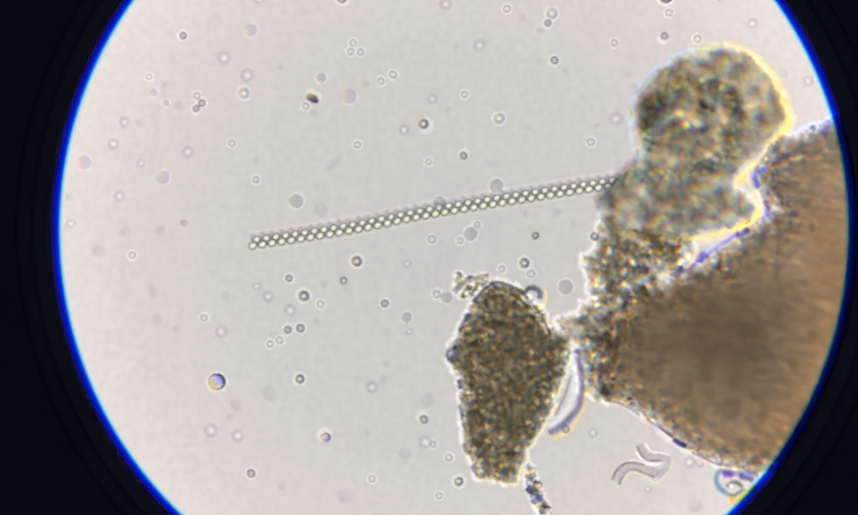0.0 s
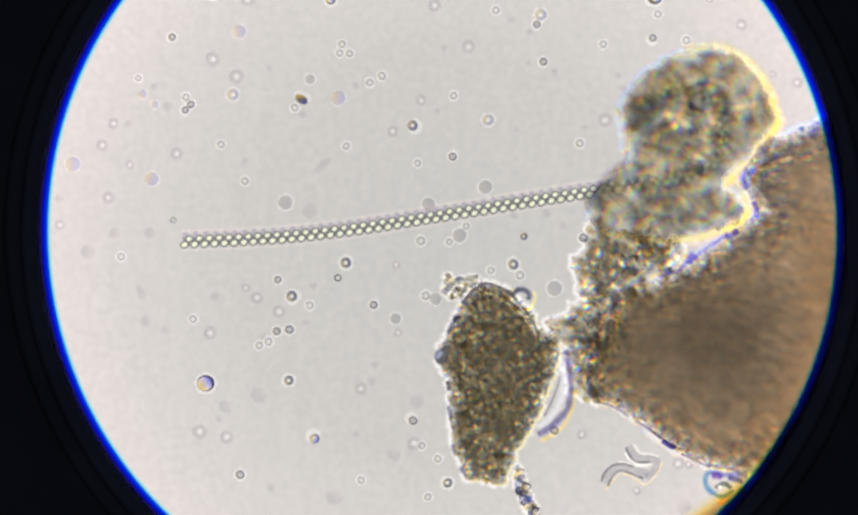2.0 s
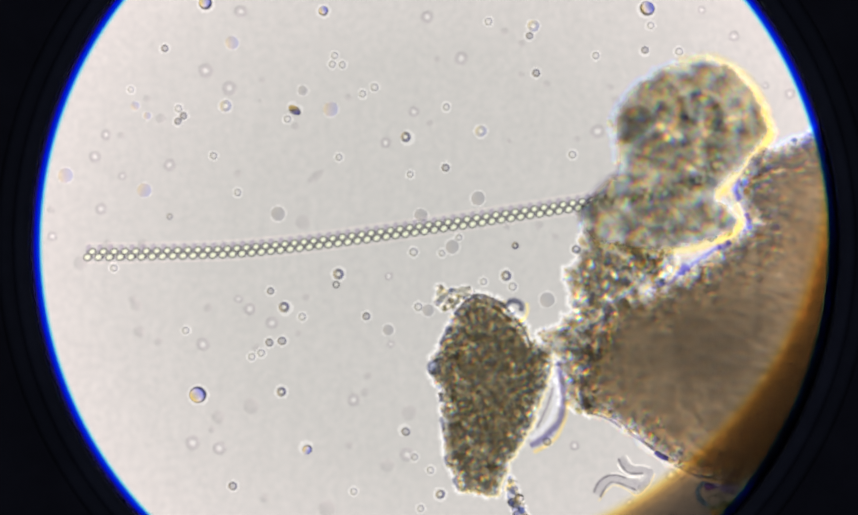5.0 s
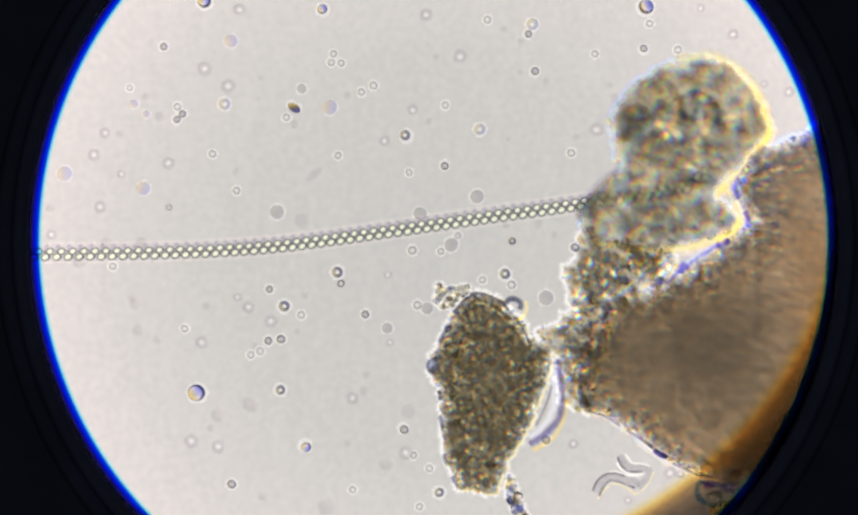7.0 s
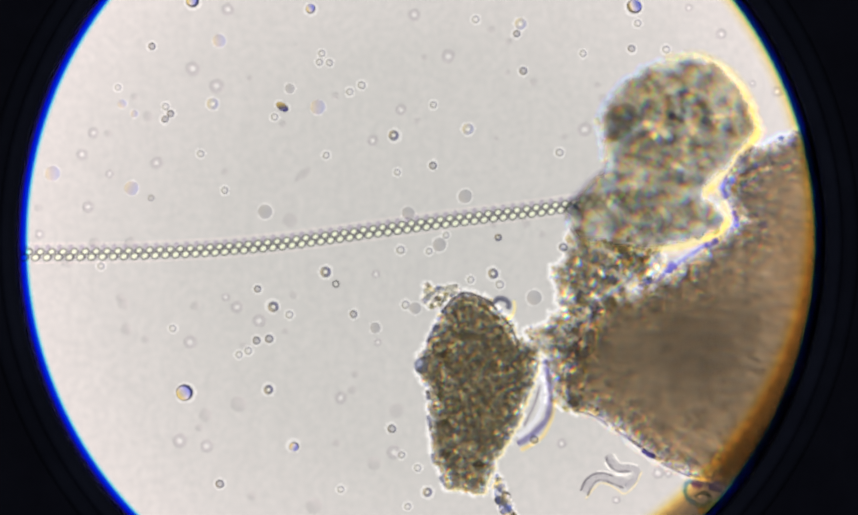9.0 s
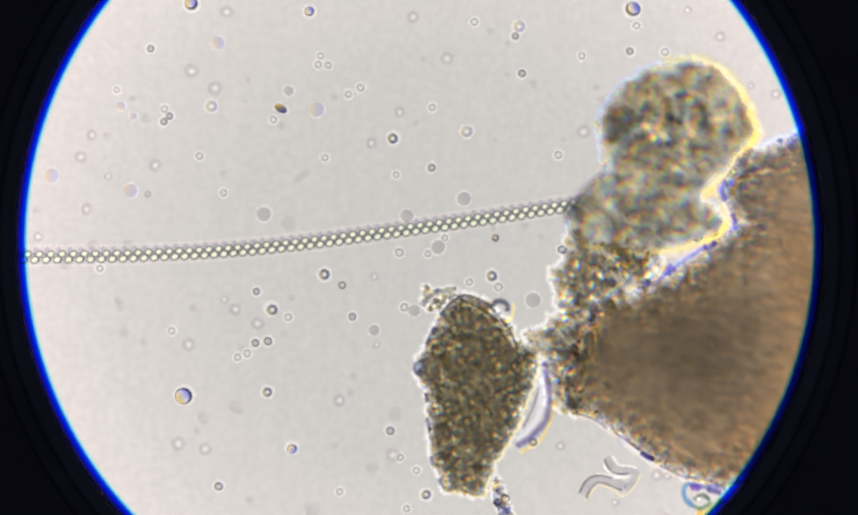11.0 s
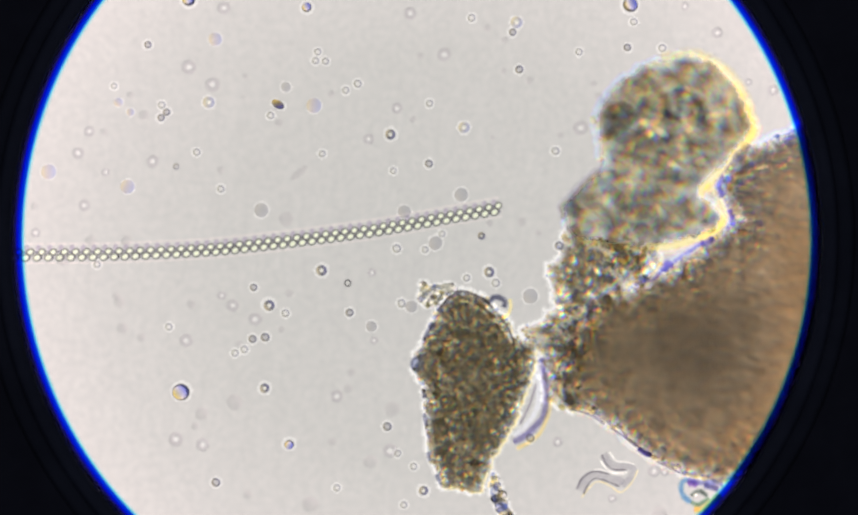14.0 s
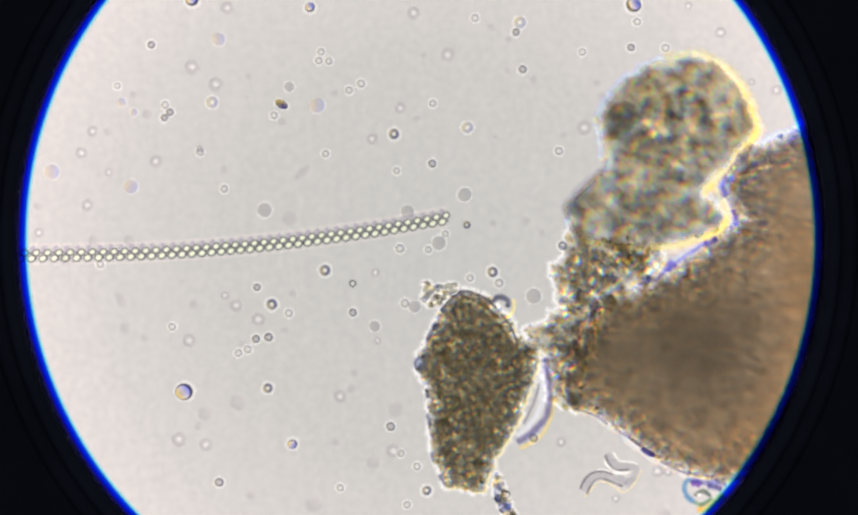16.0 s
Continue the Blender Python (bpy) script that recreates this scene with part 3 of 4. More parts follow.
    # large brown mass
    mass = LUMPS["mass"] = outline([(1447, 238), (1405, 256), (1355, 274), (1335, 300), (1314, 338), (1326, 368), (1336, 408), (1285, 446), (1206, 500),
                                    (1155, 524), (1098, 540), (1064, 600), (1036, 680), (1040, 738), (1085, 756), (1135, 790), (1185, 830), (1262, 868),
                                    (1315, 880), (1365, 880), (1480, 900), (1580, 760), (1600, 400), (1530, 215)], 0.006, 50, 11.0)
    t = thing("brown_mass", "large dense brown mass of organic matter with a fibrous edge", "detritus")
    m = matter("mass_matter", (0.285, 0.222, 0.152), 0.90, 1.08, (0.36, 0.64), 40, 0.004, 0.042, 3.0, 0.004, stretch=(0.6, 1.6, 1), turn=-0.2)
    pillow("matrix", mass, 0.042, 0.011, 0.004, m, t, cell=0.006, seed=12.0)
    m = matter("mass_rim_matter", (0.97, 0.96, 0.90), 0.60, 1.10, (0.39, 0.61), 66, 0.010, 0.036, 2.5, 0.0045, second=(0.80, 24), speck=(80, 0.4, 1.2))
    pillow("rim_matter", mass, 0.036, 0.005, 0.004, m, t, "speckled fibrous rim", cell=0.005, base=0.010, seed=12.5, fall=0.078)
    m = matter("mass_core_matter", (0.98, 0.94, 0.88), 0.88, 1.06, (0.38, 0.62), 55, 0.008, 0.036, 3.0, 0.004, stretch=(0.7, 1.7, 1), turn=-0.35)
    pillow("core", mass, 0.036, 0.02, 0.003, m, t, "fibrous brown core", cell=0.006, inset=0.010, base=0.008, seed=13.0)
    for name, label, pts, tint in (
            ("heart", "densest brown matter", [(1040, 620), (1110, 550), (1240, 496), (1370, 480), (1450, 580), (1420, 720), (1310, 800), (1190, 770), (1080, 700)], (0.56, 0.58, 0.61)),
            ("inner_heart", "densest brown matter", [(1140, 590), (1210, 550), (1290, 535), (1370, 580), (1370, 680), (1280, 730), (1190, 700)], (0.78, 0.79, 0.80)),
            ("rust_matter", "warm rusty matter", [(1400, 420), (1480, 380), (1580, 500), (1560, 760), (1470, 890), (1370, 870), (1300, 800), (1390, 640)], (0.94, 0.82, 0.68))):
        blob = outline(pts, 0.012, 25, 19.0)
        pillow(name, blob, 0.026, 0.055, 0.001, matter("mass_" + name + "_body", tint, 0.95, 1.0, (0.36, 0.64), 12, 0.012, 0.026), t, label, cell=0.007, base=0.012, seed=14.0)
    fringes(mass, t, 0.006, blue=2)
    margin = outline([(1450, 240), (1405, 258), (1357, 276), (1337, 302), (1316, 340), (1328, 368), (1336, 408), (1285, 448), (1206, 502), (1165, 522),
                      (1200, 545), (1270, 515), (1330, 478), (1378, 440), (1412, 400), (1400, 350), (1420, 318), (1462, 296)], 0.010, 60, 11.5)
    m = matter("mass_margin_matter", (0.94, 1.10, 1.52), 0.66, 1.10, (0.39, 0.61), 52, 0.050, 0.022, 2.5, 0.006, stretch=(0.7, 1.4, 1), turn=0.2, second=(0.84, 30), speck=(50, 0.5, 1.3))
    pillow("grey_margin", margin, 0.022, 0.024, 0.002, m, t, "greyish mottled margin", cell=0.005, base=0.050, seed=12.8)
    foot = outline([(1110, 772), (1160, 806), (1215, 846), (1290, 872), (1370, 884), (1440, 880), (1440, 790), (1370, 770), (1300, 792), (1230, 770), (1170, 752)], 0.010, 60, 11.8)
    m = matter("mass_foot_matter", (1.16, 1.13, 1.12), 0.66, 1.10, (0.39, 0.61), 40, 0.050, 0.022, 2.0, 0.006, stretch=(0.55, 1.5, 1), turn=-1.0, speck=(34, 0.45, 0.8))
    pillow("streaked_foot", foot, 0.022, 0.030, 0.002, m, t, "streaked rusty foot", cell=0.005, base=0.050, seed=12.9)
    edge = clear("edge_membrane_body", (0.72, 0.70, 0.78), 1.45)
    # Deep blue glow on the mass's edge, painted with tinted strands.
    pale, mid, deep = (0.62, 0.62, 0.98), (0.46, 0.46, 0.92), (0.36, 0.30, 0.80)
    for pts, r, tint in (([(1452, 243), (1442, 252), (1436, 262)], 0.0120, pale), ([(1372, 272), (1358, 280), (1344, 296), (1338, 310)], 0.0100, (0.55, 0.54, 0.72)),
                         ([(1336, 328), (1322, 336), (1316, 350), (1322, 362)], 0.0105, mid), ([(1336, 384), (1340, 398), (1338, 410)], 0.0065, (0.5, 0.42, 0.92)),
                         ([(1306, 437), (1296, 444), (1286, 450)], 0.0075, deep), ([(1290, 440), (1272, 456), (1254, 464), (1240, 476)], 0.0050, (0.58, 0.54, 0.90)),
                         ([(1238, 482), (1224, 488), (1212, 498)], 0.0085, deep), ([(1214, 496), (1196, 504), (1180, 516), (1160, 520)], 0.0050, (0.58, 0.54, 0.90)),
                         ([(1392, 404), (1404, 412)], 0.0090, pale), ([(1368, 300), (1384, 296)], 0.0060, pale)):
        wisp("edge_strand", pts, r, tint, t, "blue glow painted along the edge", z=0.010, wander=12)
    # Highlights near the edge, put into strands whose tints exceed 1.
    for pts, r, tint in (([(1352, 394), (1364, 400), (1378, 397)], 0.0080, (1.55, 1.45, 1.25)), ([(1350, 376), (1364, 386)], 0.0060, (1.5, 1.45, 1.5)), ([(1370, 310), (1392, 304), (1412, 302)], 0.0050, (1.5, 1.42, 1.2)),
                         ([(1356, 340), (1376, 346)], 0.0060, (1.5, 1.35, 1.0)), ([(1256, 478), (1276, 474), (1290, 482)], 0.0050, (1.6, 1.5, 1.1)), ([(1240, 496), (1262, 500)], 0.0045, (1.5, 1.4, 1.1))):
        wisp("pale_fold", pts, r, tint, t, "pale fold painted bright near the edge", z=0.014, wander=8)
    for pts in ([(1046, 746), (1064, 750), (1088, 759), (1110, 774)], [(1122, 781), (1146, 797), (1170, 815)], [(1206, 842), (1228, 853), (1258, 867)]):
        part("edge_strand", tube(pts, 0.0024, z=0.010, halo=0), edge, t, "violet clear membrane along the edge")
    grains("grain_bed", mass, 170, 0.0025, 0.0060, 0.016, 0.05, every, [0.24, 0.18, 0.24, 0.08, 0.20, 0.06], t, "olive and rust grains", near=0.045, rng=rng)
    grains("fibre_bed", mass, 60, 0.0018, 0.0030, 0.012, 0.040, every, [0.36, 0.34, 0.06, 0.0, 0.14, 0.10], t, "short rust and olive fibres", near=0.10,
           long=2.6, turn=-1.0, rng=rng)
    granules(mass, 120, 0.003, 0.006, 0.016, 0.05, [0.30, 0.40, 0.0, 0.0, 0.30, 0.0], t, rng, near=0.03)

    # crumbs at the flake's upper edge
    crumb = LUMPS["crumb"] = outline([(778, 512), (795, 522), (815, 518), (832, 518), (838, 530), (818, 545), (802, 560), (778, 558), (770, 540)], 0.004, 80, 15.0)
    t = thing("crumb_cluster", "cluster of small clear crumbs beside the flake", "detritus")
    pillow("matrix", crumb, 0.010, 0.01, 0.002, stain("crumb_matter", [(0.38, (0.50, 0.50, 0.46)), (0.50, (0.84, 0.83, 0.78)), (0.62, (1.12, 1.10, 1.04))], 85), t, cell=0.004, seed=16.0)
    granules(crumb, 44, 0.003, 0.0058, 0.010, 0.014, [0.04, 0.20, 0.12, 0.04, 0.15, 0.0, 0.45], t, rng)

    # tail of fragments under the flake
    tail = LUMPS["tail"] = outline([(905, 862), (918, 880), (928, 910), (945, 945), (930, 960), (914, 930), (902, 895)], 0.003, 80, 17.0)
    t = thing("fragment_tail", "string of bright clear fragments trailing from the flake", "detritus")
    pillow("matrix", tail, 0.010, 0.01, 0.002, stain("tail_matter", [(0.38, (0.74, 0.73, 0.76)), (0.55, (1.0, 0.99, 0.96))], 60, chroma=(60, 1.5)), t, cell=0.004, seed=18.0)
    granules(tail, 44, 0.004, 0.009, 0.010, 0.016, [0.16, 0.20, 0.04, 0.0, 0.20, 0.0, 0.40], t, rng)


# ---- threads, twig, shell ----
def build_strands():
    t = thing("curved_strand", "thin curved translucent violet strand between flake and brown mass", "strand")
    wisp("strand", [(996, 652), (1000, 690), (1005, 726), (998, 756), (984, 780), (966, 796), (944, 808)], 0.0078, (0.42, 0.39, 0.66), t, "violet strand", wander=6)
    # Lit inner side and yellow fringe, both painted by tints above 1.
    wisp("lit_side", [(986, 664), (990, 700), (990, 734), (980, 760), (962, 782), (946, 796)], 0.0095, (1.22, 1.24, 1.32), t, "clear inner side painted as lit")
    wisp("yellow_side", [(1013, 722), (1008, 758), (994, 788), (974, 806), (950, 819)], 0.0062, (1.25, 1.08, 0.62), t, "thin yellow fringe painted on the outer side", wander=3)
    t = thing("inner_strand", "thin clear strand beside the flake", "strand")
    wisp("strand", [(986, 700), (978, 728), (968, 752), (956, 775)], 0.0030, (0.62, 0.58, 0.66), t)
    t = thing("pale_twig", "pale translucent bent tubular fragment lying on the slide", "fragment")
    body = stain("twig_body", [(0.35, (0.86, 0.855, 0.885)), (0.65, (0.94, 0.935, 0.945))], 55)
    part("stem", tube([(1066, 897), (1074, 880), (1084, 870), (1100, 866), (1118, 872), (1136, 876), (1146, 880)], 0.0064, halo=0), body, t)
    part("branch", tube([(1110, 828), (1118, 842), (1130, 850), (1150, 852), (1163, 856), (1158, 872), (1142, 888)], 0.0060, halo=0), body, t)
    # lit and gold paint the twig's edge highlights as thin strands.
    lit, gold, rim = (1.45, 1.45, 1.42), (1.3, 1.2, 0.85), (0.36, 0.34, 0.40)
    for name, pts, r, tint, label in (
            ("lit_side", [(1102, 840), (1112, 854), (1128, 862), (1150, 862)], 0.0024, lit, "side painted as lit"),
            ("lit_side", [(1119, 824), (1126, 836), (1134, 842), (1150, 843), (1164, 847)], 0.0020, lit, "side painted as lit"),
            ("lit_side", [(1090, 858), (1104, 857), (1122, 863), (1146, 866)], 0.0018, lit, "side painted as lit"),
            ("gold_side", [(1068, 907), (1083, 888), (1095, 880), (1108, 881), (1124, 889), (1140, 898), (1158, 882), (1171, 858)], 0.0022, gold, "side painted with yellowish light"),
            ("rim", [(1059, 893), (1069, 874), (1082, 863), (1098, 860), (1118, 865)], 0.0024, rim, "darker rim"),
            ("rim", [(1104, 830), (1112, 847), (1126, 857), (1150, 857)], 0.0024, rim, "darker rim"),
            ("rim", [(1072, 902), (1082, 882), (1096, 873), (1116, 879), (1138, 888)], 0.0024, rim, "darker rim")):
        wisp(name, pts, r, tint, t, label, z=0.010, wander=2)
    t = thing("shell_fragment", "curved iridescent clear shell fragment at the mass's edge", "fragment")
    # The wall's and yellow edge's brightness is put into tints above 1.
    for name, pts, r, tint, label in (
            ("outer_rim", [(1326, 884), (1306, 879), (1286, 879), (1262, 874)], 0.0072, (0.34, 0.38, 0.78), "blue rim"),
            ("outer_rim", [(1262, 873), (1252, 880), (1249, 892), (1254, 904), (1268, 917)], 0.0062, (0.30, 0.55, 0.86), "cyan blue rim"),
            ("lower_rim", [(1268, 917), (1280, 920), (1294, 914), (1302, 908)], 0.0050, (0.36, 0.55, 0.40), "green lower rim"),
            ("violet_spot", [(1261, 884), (1270, 882), (1278, 886)], 0.0085, (0.50, 0.30, 0.80), "violet spot"),
            ("inner_fold", [(1268, 904), (1276, 896), (1288, 899), (1296, 906)], 0.0048, (0.34, 0.40, 0.37), "dark grey inner fold"),
            ("inner_fold", [(1292, 886), (1304, 890), (1318, 892)], 0.0070, (0.24, 0.24, 0.55), "bluish fold"),
            ("pale_wall", [(1270, 902), (1278, 903)], 0.0040, (1.8, 1.7, 1.6), "clear wall painted bright"),
            ("yellow_edge", [(1272, 928), (1288, 928), (1304, 918), (1322, 904)], 0.0095, (1.25, 0.85, 0.30), "yellow edge")):
        wisp(name, pts, r, tint, t, label, z=0.004, wander=3)
    t = thing("clear_sliver", "small violet clear sliver beside the brown mass", "fragment")
    part("sliver", tube([(1172, 818), (1182, 826), (1196, 832)], 0.005), clear("sliver_body", (0.35, 0.32, 0.62), 1.08), t)
    t = thing("clear_vesicle", "clear dark rimmed vesicle at the flake's top edge", "vesicle")
    wisp("wall", [(886, 546), (898, 551), (908, 543), (920, 544), (929, 551), (927, 562)], 0.0064, (0.24, 0.25, 0.36), t, "dark blue wall", z=0.004, wander=2)
    # Bright middle and yellow fringe are painted, with tints above 1.
    wisp("body", [(908, 558), (914, 560)], 0.0045, (1.3, 1.28, 1.25), t, "clear middle painted bright", z=0.004)
    wisp("yellow_side", [(937, 546), (939, 560), (934, 574), (922, 581)], 0.0050, (1.35, 1.22, 0.72), t, "yellow fringe painted on the outer side", z=0.004)
    bm = bmesh.new()
    bmesh.ops.create_uvsphere(bm, u_segments=24, v_segments=14, radius=0.01)
    px, py = chart(771, 664)
    t = thing("clear_vesicle", "bluish round vesicle on the flake's side", "vesicle")
    b = part("body", bm, clear("side_vesicle_body", (0.62, 0.65, 0.74), 1.14), t)
    b.location, b.scale, b.rotation_euler = (px, py, 0.011), (1.05, 1.25, 0.8), (0, 0, 0.2)
    wisp("wall", [(772, 678), (762, 674), (759, 663), (765, 653), (775, 651)], 0.0040, (0.35, 0.37, 0.5), t, "dark blue wall", z=0.004)
    HALOS.append((px, py, 0.014))


# ---- round cells ----
CELL_KINDS = {}
# slow drift of some cells in the water at 0, 4, 8 and 12 s, from where they end
DRIFTS = {
    (338, 715): ((2, -2.1), (0.9, -1.4), (-0.4, -1.9), (0.5, 0.7)),
    (720, 245): ((-4.1, -2.1), (-3.7, -1.5), (-2, -1), (-0.9, 1.1)),
    (790, 299): ((-1.1, 2.5), (-0.6, 1.1), (0.1, 1), (-0.1, 0)),
    (515, 191): ((-1.6, 5.6), (-1.1, 4.2), (0.6, 2.8), (-0.6, 0.1)),
    (714, 779): ((2.5, 3.5), (3, 2.7), (1.6, 1.8), (0.4, 0.2)),
    (1153, 87): ((2.5, -4.2), (0.9, -2.5), (0, -1.3), (-1.5, -0.2)),
    (497, 556): ((0.4, 1.5), (-2.7, -1.9), (1.1, 0.9), (2.1, 2.9)),
    (535, 811): ((3, 4.5), (2.5, 3.6), (2.3, 1.8), (0.3, 1.3)),
}
DRIFTING = []


def cell_mesh(name, mat, sx=1.0):
    bm = bmesh.new()
    bmesh.ops.create_uvsphere(bm, u_segments=24, v_segments=14, radius=0.01)
    for v in bm.verts:
        v.co.x *= sx
    me = bpy.data.meshes.new(name)
    bm.to_mesh(me)
    bm.free()
    me.materials.append(mat)
    me.polygons.foreach_set("use_smooth", [True] * len(me.polygons))
    return me


def ring_cell_mesh(name, mat):
    """A flattened ring shaped cell with an open middle."""
    bm = bmesh.new()
    n, k = 28, 10
    rows = []
    for i in range(n):
        a = 2 * math.pi * i / n
        row = []
        for j in range(k):
            b = 2 * math.pi * j / k
            r = 0.0068 + 0.0032 * math.cos(b)
            row.append(bm.verts.new((r * math.cos(a), r * math.sin(a), 0.0032 * math.sin(b))))
        rows.append(row)
    for i in range(n):
        for j in range(k):
            bm.faces.new((rows[i][j], rows[(i + 1) % n][j], rows[(i + 1) % n][(j + 1) % k], rows[i][(j + 1) % k]))
    bmesh.ops.recalc_face_normals(bm, faces=bm.faces)
    me = bpy.data.meshes.new(name)
    bm.to_mesh(me)
    bm.free()
    me.materials.append(mat)
    me.polygons.foreach_set("use_smooth", [True] * len(me.polygons))
    return me


def walled_cell_mesh(name, wall, inner):
    """A round cell: a dark wall ring round a clear, slightly domed body."""
    me = ring_cell_mesh(name, wall)
    bm = bmesh.new()
    bm.from_mesh(me)
    for v in bm.verts:
        r = math.hypot(v.co.x, v.co.y)
        k = (0.0078 + (r - 0.0068) * 0.68) / r
        v.co.x, v.co.y = v.co.x * k, v.co.y * k
    bm.to_mesh(me)
    bm.free()
    bm = bmesh.new()
    rows = [[bm.verts.new((r * math.cos(k * math.pi / 10), r * math.sin(k * math.pi / 10), z)) for k in range(20)] for r, z in ((0.0060, 0.0010), (0.0032, 0.0022))]
    for k in range(20):
        bm.faces.new((rows[0][k], rows[0][(k + 1) % 20], rows[1][(k + 1) % 20], rows[1][k]))
    bm.faces.new(rows[1])
    return me, centre_mesh(bm, inner)


def centre_mesh(bm, mat):
    me = bpy.data.meshes.new("centre")
    bm.to_mesh(me)
    bm.free()
    me.materials.append(mat)
    return me


def eyed_cell_mesh(name, wall, centre):
    """A round cell with a thick tinted wall and a small bright facetted centre."""
    bm = bmesh.new()
    bmesh.ops.create_cone(bm, segments=12, radius1=0.0036, radius2=0.0, depth=0.0008, matrix=Matrix.Translation((0, 0, 0.0004)))
    bmesh.ops.create_cone(bm, segments=12, radius1=0.0, radius2=0.0036, depth=0.0008, matrix=Matrix.Translation((0, 0, -0.0004)))
    return ring_cell_mesh(name, wall), centre_mesh(bm, centre)


def place_cell(name, meshes):
    """A cell, with its centre where it has one."""
    ob = new(name, meshes[0])
    if meshes[1]:
        new("centre", meshes[1]).parent = ob
    return ob


def build_cells():
    kinds = {
        "ring": (two_tone("ring_cell_body", (0.80, 0.79, 0.74), (0.74, 0.74, 0.79), 1.0, (0.75, 0.745, 0.745), bends=False), "round grey clear cell with a dark rim", 0.0032),
        "dark": (two_tone("dark_cell_body", (0.66, 0.62, 0.55), (0.52, 0.52, 0.62), 1.0, (0.54, 0.535, 0.54), bends=False), "small dark rimmed round cell", 0.0038),
        "bright": (two_tone("bright_cell_wall", (0.80, 0.75, 0.64), (0.50, 0.50, 0.64), 1.0, (0.55, 0.545, 0.56), bends=False), "round cell with bright centre and dark rim", 0.005),
        "disc": (two_tone("disc_cell_body", (0.83, 0.815, 0.80), (0.78, 0.78, 0.80), 1.07, (0.80, 0.795, 0.80)), "pale grey round disc shaped cell", 0.0025),
        "faint": (clear("faint_cell_body", (0.95, 0.945, 0.95), 1.08), "faint ghostly round cell", 0.0),
        "pearl": (clear("pearl_cell_body", (0.935, 0.925, 0.94), 1.05), "faint round cell with a light centre", 0.0),
        "glow": (two_tone("glow_cell_wall", (0.92, 0.88, 0.76), (0.76, 0.77, 0.88), 1.0, (0.82, 0.81, 0.82), bends=False), "pale round cell with a glowing centre", 0.003),
        "tinted": (two_tone("tinted_cell_body", (0.95, 0.90, 0.81), (0.79, 0.80, 0.91), 1.05, (0.86, 0.83, 0.86)), "pale orange and blue tinted round cell", 0.0015),
        "colour": (two_tone("coloured_cell_body", (1.0, 0.88, 0.50), (0.38, 0.42, 0.84), 1.28, (0.84, 0.82, 0.90)), "yellow and blue tinted round cell", 0.005),
    }
    inners = {"ring": stain("ring_cell_inside", [(0.3, (0.90, 0.89, 0.885)), (0.7, (0.97, 0.96, 0.955))], 70),
              "dark": stain("dark_cell_inside", [(0.3, (0.62, 0.615, 0.64)), (0.7, (0.80, 0.795, 0.80))], 90)}
